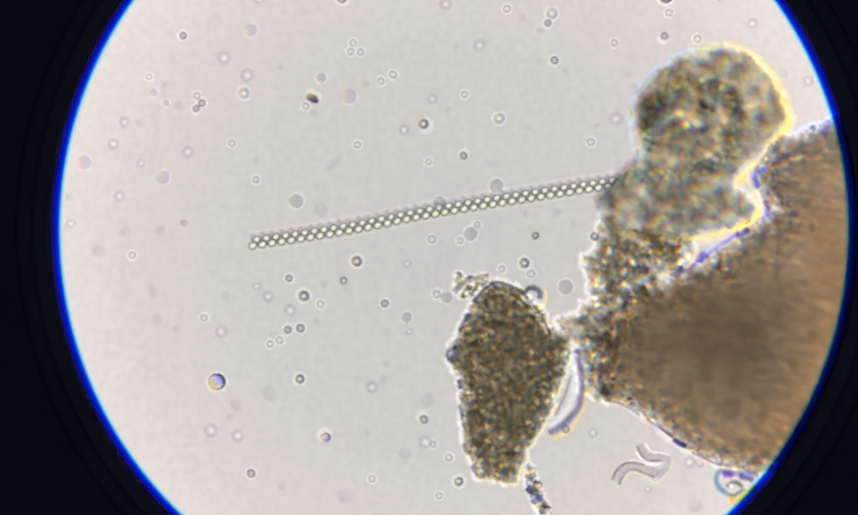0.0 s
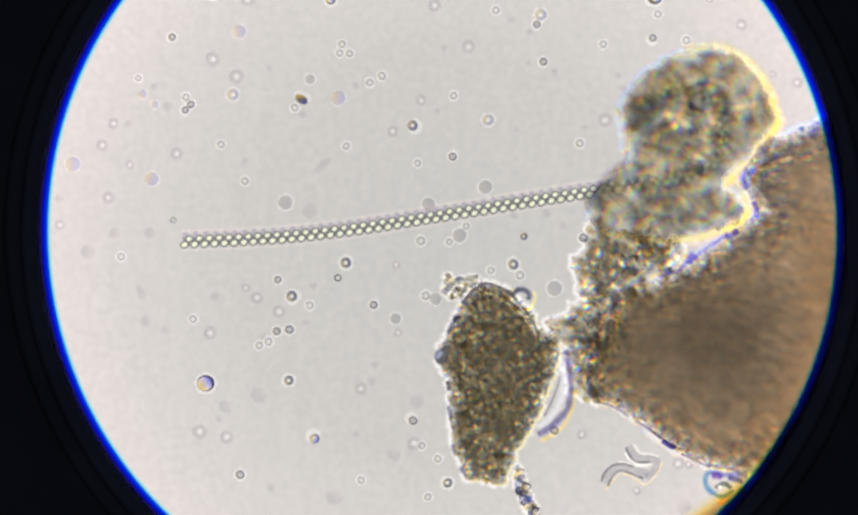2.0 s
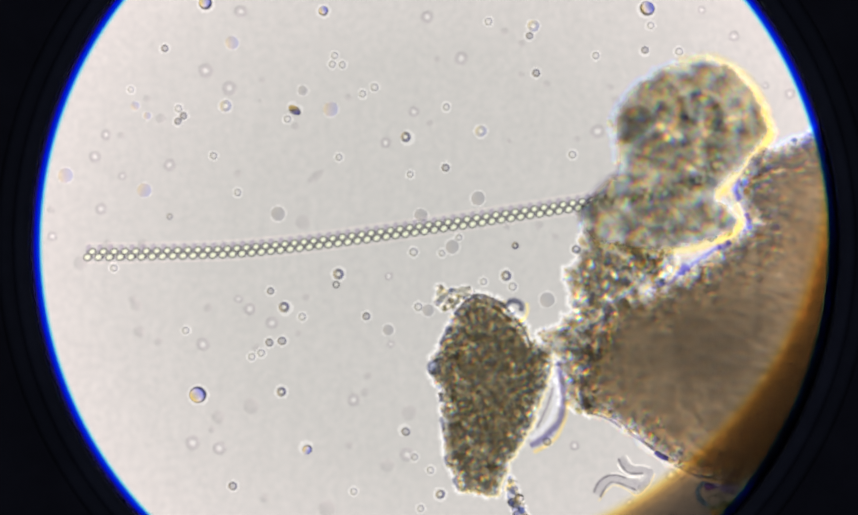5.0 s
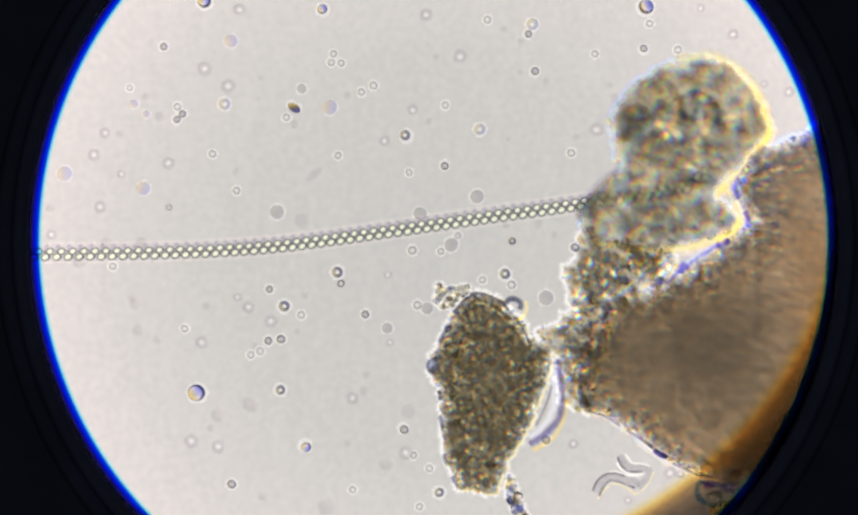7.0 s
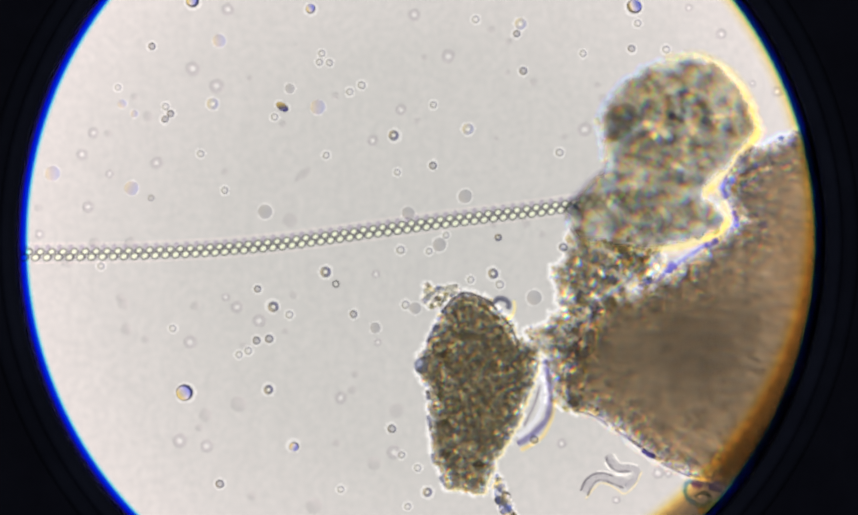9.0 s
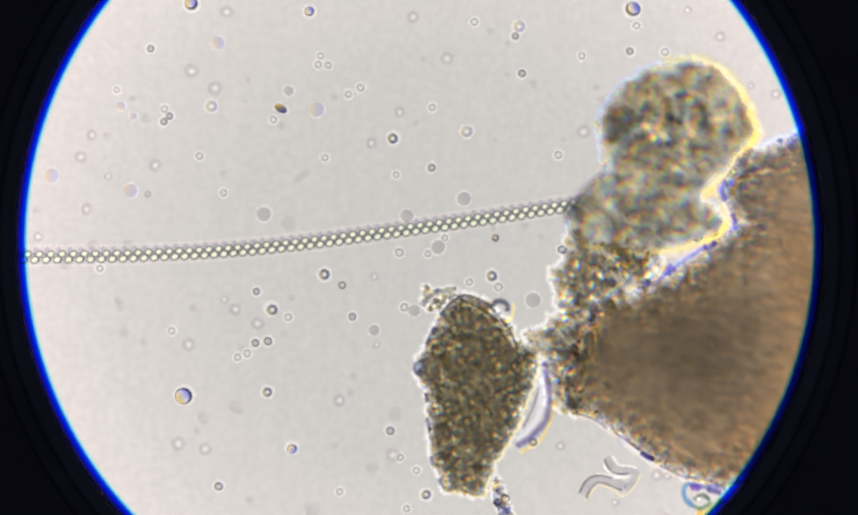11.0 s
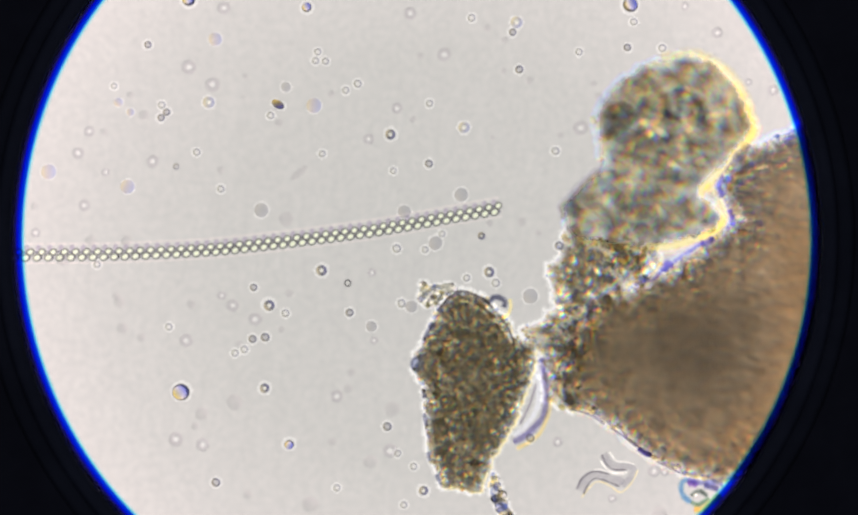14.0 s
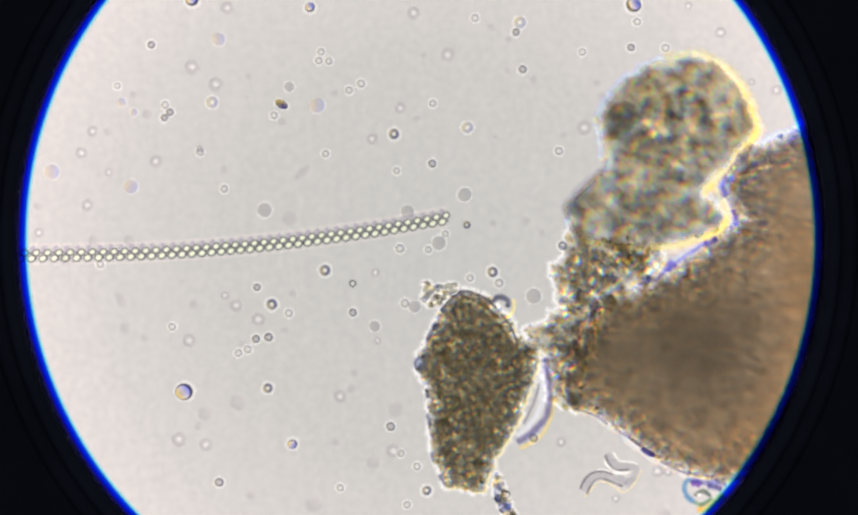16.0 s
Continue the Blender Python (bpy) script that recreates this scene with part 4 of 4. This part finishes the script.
    rows = {
        "ring": [(302, 192, 7), (583, 111, 7), (601, 112, 7), (501, 211, 7), (638, 165, 7), (660, 153, 7.5), (868, 33, 7.5), (1064, 95, 7), (1164, 40, 7),
                 (1216, 88, 7.5), (791, 189, 7), (1021, 276, 7.5), (814, 427, 6.5), (783, 456, 6.5), (731, 454, 8), (528, 572, 7.5), (453, 638, 7.5),
                 (436, 645, 7), (410, 345, 7), (315, 597, 7), (733, 828, 7), (762, 852, 7), (622, 891, 7), (744, 922, 7), (740, 554, 8), (912, 517, 8), (859, 508, 7), (725, 312, 6.5),
                 (595, 281, 7), (215, 157, 6), (184, 483, 7), (366, 278, 7), (587, 95, 7)],
        "dark": [(277, 82, 7), (311, 205, 7), (301, 215, 7), (790, 299, 7.5), (943, 59, 7), (955, 127, 7.5), (1153, 87, 7), (1028, 449, 8), (645, 571, 7.5),
                 (468, 619, 7.5), (491, 616, 8), (714, 779, 8), (401, 881, 8), (470, 525, 7), (975, 800, 8)],
        "bright": [(720, 245, 9.5), (594, 494, 10), (497, 556, 10), (490, 709, 9), (780, 896, 9), (900, 497, 9.5)],
        "disc": [(529, 159, 9), (849, 356, 13), (802, 444, 13), (745, 387, 12), (484, 384, 13), (685, 596, 10), (758, 560, 11), (975, 541, 14)],
        "faint": [(683, 843, 13), (435, 735, 14), (612, 172, 7), (443, 628, 6), (410, 311, 7), (265, 616, 8), (363, 778, 7), (459, 903, 8), (613, 807, 7),
                  (573, 921, 15), (723, 747, 14), (642, 710, 8), (535, 536, 7), (520, 602, 6), (648, 681, 7), (529, 400, 13), (901, 408, 6),
                  (761, 218, 6), (516, 224, 7), (197, 241, 7), (245, 174, 7), (270, 210, 9), (897, 51, 7), (928, 73, 6),
                  (774, 102, 6), (927, 130, 6), (974, 147, 7), (1030, 247, 6)],
        "pearl": [(347, 622, 12), (328, 802, 13), (377, 812, 12), (719, 823, 13), (622, 724, 11), (690, 622, 7), (686, 498, 8), (432, 558, 11), (473, 583, 12),
                  (412, 540, 8), (680, 254, 10), (732, 198, 10), (286, 295, 11), (161, 375, 11), (200, 315, 8), (352, 123, 13), (416, 15, 12), (395, 155, 13),
                  (818, 100, 12), (756, 25, 11), (1067, 234, 13), (1316, 60, 10), (1418, 165, 10), (1373, 150, 7), (1257, 12, 8), (1201, 860, 12), (1220, 862, 8),
                  (1025, 807, 9), (1125, 910, 8), (150, 280, 11), (170, 240, 10), (72, 425, 9)],
        "glow": [(388, 187, 11), (854, 233, 11), (950, 41, 11)],
        "tinted": [(580, 193, 14), (240, 341, 13), (400, 72, 12), (223, 187, 8), (96, 314, 14), (245, 205, 7)],
        "colour": [(567, 14, 9), (338, 715, 15), (352, 0, 12), (1157, 10, 13), (535, 811, 9)],
    }
    more_faint = [(1091, 153, 6), (1100, 177, 8), (906, 251, 4), (540, 80, 3), (451, 178, 3), (218, 540, 7), (70, 377, 7), (375, 755, 12), (455, 140, 5),
                  (1210, 938, 14), (990, 425, 6), (960, 405, 8), (123, 474, 12), (225, 552, 10), (230, 599, 10), (356, 556, 8), (238, 440, 10), (173, 440, 10)]
    rows["faint"] = rows["faint"] + more_faint
    for kind, places in rows.items():
        mat, label, halo = kinds[kind]
        if kind in ("bright", "glow"):
            me = eyed_cell_mesh(kind + "_cell", mat, clear(kind + "_cell_centre", (1.0, 1.0, 0.96), 1.3))
        elif kind in ("ring", "dark"):
            me = walled_cell_mesh(kind + "_cell", mat, inners[kind])
        else:
            me = ((ring_cell_mesh if kind == "pearl" else cell_mesh)(kind + "_cell", mat), None)
        CELL_KINDS[kind] = me
        for x, y, r in places:
            px, py = chart(x, y)
            s = r / 10
            flat = {"faint": 0.35, "disc": 0.35, "tinted": 0.35, "pearl": 0.9}.get(kind, 0.9)
            ob = place_cell(kind + "_cell", me)
            ob.scale = (s, s * random.uniform(0.93, 1.07), s * flat)
            ob.rotation_euler = (0, 0, random.uniform(0.3, 1.5) if kind in ("ring", "dark", "bright", "disc", "tinted", "colour") else random.uniform(0, 3))
            ob.location = (px, py, (0.0032 if kind in ("pearl", "bright", "glow", "ring", "dark") else 0.01) * s * flat + 0.0025)
            if kind == "pearl":
                HALOS.append((px, py, 0.0045 * s))
            tagged(ob, label + " on the slide", "cell", "round cells on the slide")
            if (x, y) in DRIFTS:
                DRIFTING.append((ob, DRIFTS[x, y]))
            if halo:
                HALOS.append((px, py, r / 1000 + halo))
    # oblong dark cell and a blurred spindle
    me = cell_mesh("oblong_cell", two_tone("oblong_cell_body", (0.80, 0.70, 0.42), (0.30, 0.30, 0.55), 1.2, (0.50, 0.46, 0.40)), 1.5)
    ob = new("oblong_cell", me)
    px, py = chart(515, 191)
    ob.location, ob.rotation_euler, ob.scale = (px, py, 0.0105), (0, 0, -0.55), (0.85, 0.75, 0.8)
    tagged(ob, "dark brown and blue oblong cell on the slide", "cell")
    DRIFTING.append((ob, DRIFTS[515, 191]))
    HALOS.extend([(px - 0.005, py + 0.003, 0.010), (px + 0.005, py - 0.003, 0.010)])
    ob = new("spindle_cell", cell_mesh("spindle_cell", kinds["faint"][0], 2.2))
    px, py = chart(553, 316)
    ob.location, ob.rotation_euler, ob.scale = (px, py, 0.005), (0, 0, 0.7), (0.8, 0.7, 0.25)
    tagged(ob, "faint ghostly spindle shaped cell on the slide", "cell")
    # The inside's tint exceeds 1 to paint the cell's bright centre.
    CELL_KINDS["crisp"] = walled_cell_mesh("crisp_cell", stain("crisp_cell_wall", [(0.3, (0.42, 0.42, 0.44)), (0.7, (0.52, 0.52, 0.53))], 90),
                                           stain("crisp_cell_inside", [(0.3, (1.08, 1.08, 1.06)), (0.7, (1.18, 1.18, 1.16))], 90))
    movers = []
    for name, label, kind, r in (("drifting_cell", "small bright centred cell drifting through the water", "crisp", 6.8),
                                 ("wandering_cell", "small dark cell wandering over the slide", "ring", 6.0),
                                 ("roaming_cell", "small grey cell roaming near the filament", "bright", 7.0)):
        ob = place_cell(name, CELL_KINDS[kind])
        s = r / 10
        ob.scale = (s, s, s * 0.9)
        tagged(ob, label, "cell")
        movers.append((ob, 0.01 * s * 0.9 + 0.0025))
    return movers


# ---- the gliding filament ----
PITCH, COILS, TRACK_X0 = 17.5, 70, 400.0
SIDE_T = (0.0, 0.5, 1.0, 1.5, 2.0, 2.5, 3.0, 3.5, 4.0, 4.2, 6.5, 9.0, 11.5, 14.0, 16.0)
SIDE_X = (0, 200, 300, 400, 500, 600, 700, 800, 900, 1000, 1200)
# the head swings while it crosses the field
HEAD_SIDE = ((500, 484, 475, 461, 446.5, 429.5, 409, 391.5, 375.5, 360, 330),
             (502, 488, 478, 463, 445.5, 428, 411, 394, 378, 362, 332),
             (505, 491, 479, 464, 448, 430, 414, 397.5, 381.5, 365.5, 334),
             (467, 461, 458, 453, 445.8, 432, 417, 400.5, 384.5, 368.5, 336),
             (466, 461, 456, 452, 445.5, 434, 419, 403, 387, 371, 339),
             (475, 466, 460, 452.5, 444, 434, 419.5, 403.5, 387.5, 371.5, 339.5),
             (461, 458.5, 456, 451, 444.5, 434.5, 420, 404, 388, 372, 340),
             (458, 457, 456, 451, 443.5, 433, 420, 404.5, 389, 373.5, 341))
BODY_SIDE = ((500, 477, 464, 453.5, 442.5, 432.5, 421, 405, 389, 373, 341),
             (464, 460.5, 456.5, 452.5, 443, 432, 418.5, 404, 388.5, 372.5, 341),
             (462, 459.5, 457.2, 453.2, 445, 432, 418, 403.5, 388.5, 374.5, 342),
             (463, 461, 458, 453, 444, 431.5, 417.5, 404, 391.5, 379, 350),
             (463, 461, 457.5, 452.5, 444, 432.5, 419, 405, 390, 373.5, 343),
             (466, 464.5, 461, 455.5, 445, 433, 419.5, 404.5, 389.5, 374.5, 345),
             (468, 465, 461.5, 455, 446, 433.5, 419.5, 404.5, 389.5, 374.5, 345))
SIDE_Y = HEAD_SIDE + BODY_SIDE
# the free tail swings up and down as the coil turns
SWING_T = (9.0, 11.5, 12.0, 12.5, 13.0, 13.5, 14.0, 14.5, 15.0, 15.5, 16.0)
SWING = (0.0, 0.0, -1.2, -1.0, 1.9, -0.3, -2.1, 2.8, -2.0, 3.5, -2.3)
HEAD = ((0.0, 396.0), (1.5, 320.0), (3.5, 221.0), (6.3, 84.0), (9.2, -63.0), (12.5, -235.0), (14.5, -331.0), (16.0, -408.0))


def blend(xs, ys, x):
    """Smooth value between rows."""
    i = max(0, min(len(xs) - 2, sum(1 for v in xs if v <= x) - 1))
    t = (x - xs[i]) / (xs[i + 1] - xs[i])
    m = []
    for j in (i, i + 1):
        a, b = max(j - 1, 0), min(j + 1, len(xs) - 1)
        m.append((ys[b] - ys[a]) / (xs[b] - xs[a]))
    h = xs[i + 1] - xs[i]
    if t < 0 or t > 1:
        return ys[i] + m[0] * (x - xs[i]) if t < 0 else ys[i + 1] + m[1] * (x - xs[i + 1])
    return ((2 * t ** 3 - 3 * t ** 2 + 1) * ys[i] + (t ** 3 - 2 * t ** 2 + t) * h * m[0]
            + (3 * t ** 2 - 2 * t ** 3) * ys[i + 1] + (t ** 3 - t ** 2) * h * m[1])


def head_at(t):
    return blend([a for a, _ in HEAD], [b for _, b in HEAD], t)


INSIDE_U, STRAIGHT, CURL = 1085.0, 130.0, 80.0


def track(u, t):
    """Place, height and heading of the filament's axis at the run length u. Past INSIDE_U it lies inside the lobe and curls round there."""
    def spot(v):
        x = v if v > TRACK_X0 else v - 0.00032 * (TRACK_X0 - v) ** 2
        y = blend(SIDE_T, [blend(SIDE_X, row, x) for row in SIDE_Y], t)
        if t > SWING_T[0]:
            y += blend(SWING_T, SWING, t) * (max(0.0, min(x, 1050.0) - 680.0) / 100) ** 1.2
        return chart(x, y)
    w = min(u, INSIDE_U + STRAIGHT)
    (x0, y0), (x1, y1), (x, y) = spot(w - 6), spot(w + 6), spot(w)
    a = math.atan2(y1 - y0, x1 - x0)
    turn = (u - w) / CURL
    r = CURL / 1000
    return x + r * (math.sin(a + turn) - math.sin(a)), y - r * (math.cos(a + turn) - math.cos(a)), 0.0, math.degrees(a + turn)


def coil_meshes():
    """One turn of the coil: two oval cells painted bright in grey walls, a violet wall beside them and painted halos
    along both sides.
    """
    # Cell and halo tints exceed 1: the filament's brightness is put into the colour.
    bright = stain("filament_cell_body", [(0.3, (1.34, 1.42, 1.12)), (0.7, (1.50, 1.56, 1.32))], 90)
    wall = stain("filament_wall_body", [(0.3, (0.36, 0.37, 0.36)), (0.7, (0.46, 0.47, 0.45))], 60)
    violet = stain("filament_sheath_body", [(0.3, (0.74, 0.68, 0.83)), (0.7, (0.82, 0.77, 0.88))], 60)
    pale_halo = stain("filament_halo_body", [(0.3, (1.06, 1.03, 1.03)), (0.7, (1.16, 1.12, 1.12))], 110)
    gap = stain("filament_gap_body", [(0.3, (0.40, 0.37, 0.52)), (0.7, (0.56, 0.54, 0.62))], 60)
    verts, faces, index = [], [], []
    made = []

    def oval(x, y, z, long, wide, thick, tilt, mat, hole_long=0.0, hole_wide=0.0):
        """A flattened oval body, or an oval ring round a hole."""
        n, ca, sa = len(verts), math.cos(tilt), math.sin(tilt)
        for f, h in ((0.0, 0.8), (0.4, 1.0), (1.0, 0.0)):
            for k in range(12):
                u = (hole_long + f * (long - hole_long)) * math.cos(k * math.pi / 6)
                v = (hole_wide + f * (wide - hole_wide)) * math.sin(k * math.pi / 6)
                verts.append((x + u * ca - v * sa, y + u * sa + v * ca, z + h * thick))
        for r in (0, 12):
            for k in range(12):
                l = (k + 1) % 12
                faces.append((n + r + k, n + r + 12 + k, n + r + 12 + l, n + r + l))
                index.append(mat)

    def rod(y, z, r, mat):
        """A flat strip along the coil that paints its halo."""
        n = len(verts)
        for x in (-PITCH / 4, 3 * PITCH / 4):
            verts.extend([(x / 1000, (y + r) / 1000, z), (x / 1000, (y + r / 2) / 1000, z + 0.001), (x / 1000, (y - r / 2) / 1000, z + 0.001), (x / 1000, (y - r) / 1000, z)])
        for k in range(3):
            faces.append((n + k, n + 4 + k, n + 5 + k, n + k + 1))
            index.append(mat)

    def close(name):
        """Turns what has been gathered into a mesh."""
        me = bpy.data.meshes.new(name)
        me.from_pydata(verts, [], faces)
        for m in (bright, wall, violet, pale_halo, gap):
            me.materials.append(m)
        me.polygons.foreach_set("material_index", index)
        me.polygons.foreach_set("use_smooth", [k > 0 for k in index])
        for gathered in (verts, faces, index):
            gathered.clear()
        made.append((name, me))

    beads = ((0, -5.1, 5.4, 4.0), (8.75, 5.0, 4.6, 3.6))
    for x, y, a, b in beads:
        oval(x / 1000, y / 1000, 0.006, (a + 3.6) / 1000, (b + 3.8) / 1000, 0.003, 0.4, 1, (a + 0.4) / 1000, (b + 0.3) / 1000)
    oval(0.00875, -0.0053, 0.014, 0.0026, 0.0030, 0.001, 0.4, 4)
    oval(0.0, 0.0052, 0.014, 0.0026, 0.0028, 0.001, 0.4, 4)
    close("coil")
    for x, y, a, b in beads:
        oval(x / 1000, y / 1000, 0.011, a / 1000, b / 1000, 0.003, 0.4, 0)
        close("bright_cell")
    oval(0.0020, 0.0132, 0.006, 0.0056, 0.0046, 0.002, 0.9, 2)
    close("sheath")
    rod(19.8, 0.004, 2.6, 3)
    close("halo_strip")
    rod(-15.0, 0.004, 2.0, 3)
    close("halo_strip")
    return made


def build_filament():
    f = thing("spiral_filament", "pale green tightly coiled filament gliding over the slide", "filament")
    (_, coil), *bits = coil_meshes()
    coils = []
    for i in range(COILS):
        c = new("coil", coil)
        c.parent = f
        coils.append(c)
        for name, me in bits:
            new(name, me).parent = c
    return f, coils


# ---- the grey film that carries the halos ----
def build_film():
    """A thin grey film added to dim the field; it is cleared round each lump and cell to paint bright halos."""
    cell, x0, y0 = 0.003, -0.80, -0.50
    nx, ny = 520, 345
    gx, gy = np.meshgrid(x0 + cell * (np.arange(nx) + 0.5), y0 + cell * (np.arange(ny) + 0.5))
    pts = np.stack([gx.ravel(), gy.ravel()], 1)
    soft, crisp, ring = (np.full(len(pts), 1.0) for _ in range(3))
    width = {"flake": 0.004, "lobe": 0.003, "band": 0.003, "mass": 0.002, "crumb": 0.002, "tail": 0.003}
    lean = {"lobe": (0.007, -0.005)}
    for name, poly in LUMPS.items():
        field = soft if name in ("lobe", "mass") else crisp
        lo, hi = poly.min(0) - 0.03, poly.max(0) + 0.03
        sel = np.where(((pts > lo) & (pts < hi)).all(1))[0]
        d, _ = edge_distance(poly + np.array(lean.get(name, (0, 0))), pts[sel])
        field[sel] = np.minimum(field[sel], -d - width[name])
    # no halo at the lobe's lower left
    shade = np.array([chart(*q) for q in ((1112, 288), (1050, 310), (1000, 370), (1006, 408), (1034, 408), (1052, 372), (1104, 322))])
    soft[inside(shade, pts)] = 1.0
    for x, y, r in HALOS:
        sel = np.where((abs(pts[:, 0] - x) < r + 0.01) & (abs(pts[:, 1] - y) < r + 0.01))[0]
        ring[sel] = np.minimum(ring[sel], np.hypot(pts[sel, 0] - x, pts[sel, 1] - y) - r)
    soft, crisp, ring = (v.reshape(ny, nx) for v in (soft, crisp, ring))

    # Red and blue clearings are offset to paint a colour fringe on the halos.
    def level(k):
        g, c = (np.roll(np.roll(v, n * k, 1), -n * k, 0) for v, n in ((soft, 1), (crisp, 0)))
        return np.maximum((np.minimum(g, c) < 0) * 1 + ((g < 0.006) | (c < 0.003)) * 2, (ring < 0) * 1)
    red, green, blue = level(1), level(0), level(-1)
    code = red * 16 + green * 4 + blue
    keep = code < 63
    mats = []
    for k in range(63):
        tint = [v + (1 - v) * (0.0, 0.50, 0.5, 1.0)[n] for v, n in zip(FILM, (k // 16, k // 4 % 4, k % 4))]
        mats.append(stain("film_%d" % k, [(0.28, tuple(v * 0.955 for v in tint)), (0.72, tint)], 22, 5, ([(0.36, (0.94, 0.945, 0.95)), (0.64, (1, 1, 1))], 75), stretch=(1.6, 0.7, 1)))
    jj, ii = np.where(keep)
    vid = -np.ones((ny + 1) * (nx + 1), int)
    corner = np.stack([jj * (nx + 1) + ii, jj * (nx + 1) + ii + 1, (jj + 1) * (nx + 1) + ii + 1, (jj + 1) * (nx + 1) + ii], 1)
    used = np.unique(corner)
    vid[used] = np.arange(len(used))
    verts = np.stack([x0 + cell * (used % (nx + 1)), y0 + cell * (used // (nx + 1)), np.full(len(used), 0.002)], 1)
    x1, y1, far = x0 + cell * nx, y0 + cell * ny, 2.0
    faces, index, n = vid[corner].tolist(), code[jj, ii].tolist(), len(verts)
    strips = [(-far, x0, -far, far), (x1, far, -far, far), (x0, x1, -far, y0), (x0, x1, y1, far)]
    verts = np.concatenate([verts] + [np.array([(a, c, 0.002), (b, c, 0.002), (b, d, 0.002), (a, d, 0.002)]) for a, b, c, d in strips])
    for k in range(4):
        faces.append([n + 4 * k + m for m in range(4)])
        index.append(0)
    ob = mesh_object("halo_film", verts, faces, mats, smooth=False, indices=index)
    tagged(ob, "thin grey film added on the slide, cleared where halos show", "water", kind="structure")


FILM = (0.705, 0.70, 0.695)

eyecup = build_instrument()
build_lumps()
build_strands()
drifters = build_cells()
filament, filament_coils = build_filament()
build_film()


def motions():
    times_s = [0.25 * k for k in range(65)]
    x0 = head_at(0.0)
    walk(filament, [(t, pose((head_at(t) - x0) / 1000, 0, 0.0025)) for t in times_s])
    for i, c in enumerate(filament_coils):
        rows = []
        for t in times_s:
            h = head_at(t)
            px, py, z, slope = track(h + 8 + PITCH * i, t)
            rows.append((t, pose(px - (h - x0) / 1000, py, z, 0, 0, slope)))
        walk(c, rows)
    k = (EYE - 0.2) / EYE
    places = ((0, 812, 440), (0.3, 751, 403), (0.5, 723, 383), (1, 705, 378), (1.5, 685, 375), (2, 720, 385), (2.5, 682, 367), (3, 677, 387),
              (3.5, 638, 339), (4, 630, 325), (4.2, 604, 309), (5.2, 655, 322), (6.3, 657, 327), (6.5, 671, 344), (7, 679, 330), (7.5, 656, 339),
              (8, 632, 301), (8.5, 650, 322), (8.7, 735, 370), (9, 640, 400), (9.2, 638, 398), (10, 770, 440), (11.3, 800, 450), (14, 806, 448), (16, 812, 445))
    walk(eyecup, [(t, pose(*(v * k for v in chart(x, y)), 0.2)) for t, x, y in places])
    ways = (((0.0, 570, 529), (1.5, 578, 525), (3.5, 584, 513), (6.5, 598, 514), (9.0, 613, 516), (12.5, 636, 512), (14.5, 643, 518), (16.0, 645, 518)),
            ((0.0, 279, 424), (2.5, 280, 412), (4.0, 284, 396), (6.5, 287, 380), (8.0, 284, 366), (9.0, 276, 359), (11.5, 272, 346), (12.0, 281, 343), (12.5, 294, 331), (13.0, 304, 319), (14.5, 341, 298), (16.0, 366, 273)),
            ((0.0, 920, 447), (6.0, 915, 440), (11.5, 906, 427), (12.5, 899, 428), (13.0, 888, 434), (13.5, 886, 430), (14.5, 885, 432), (15.0, 875, 431), (15.5, 864, 430), (16.0, 853, 411)))
    for ob, steps in DRIFTING:
        here, turn = ob.location.copy(), math.degrees(ob.rotation_euler.z)
        walk(ob, [(t, pose(here.x + dx / 1000, here.y - dy / 1000, here.z, 0, 0, turn)) for t, (dx, dy) in zip((0, 4, 8, 12, 16), (*steps, (0, 0)))])
    for (ob, z), way in zip(drifters, ways):
        walk(ob, [(t, pose(*chart(x, y), z)) for t, x, y in way])


motions()
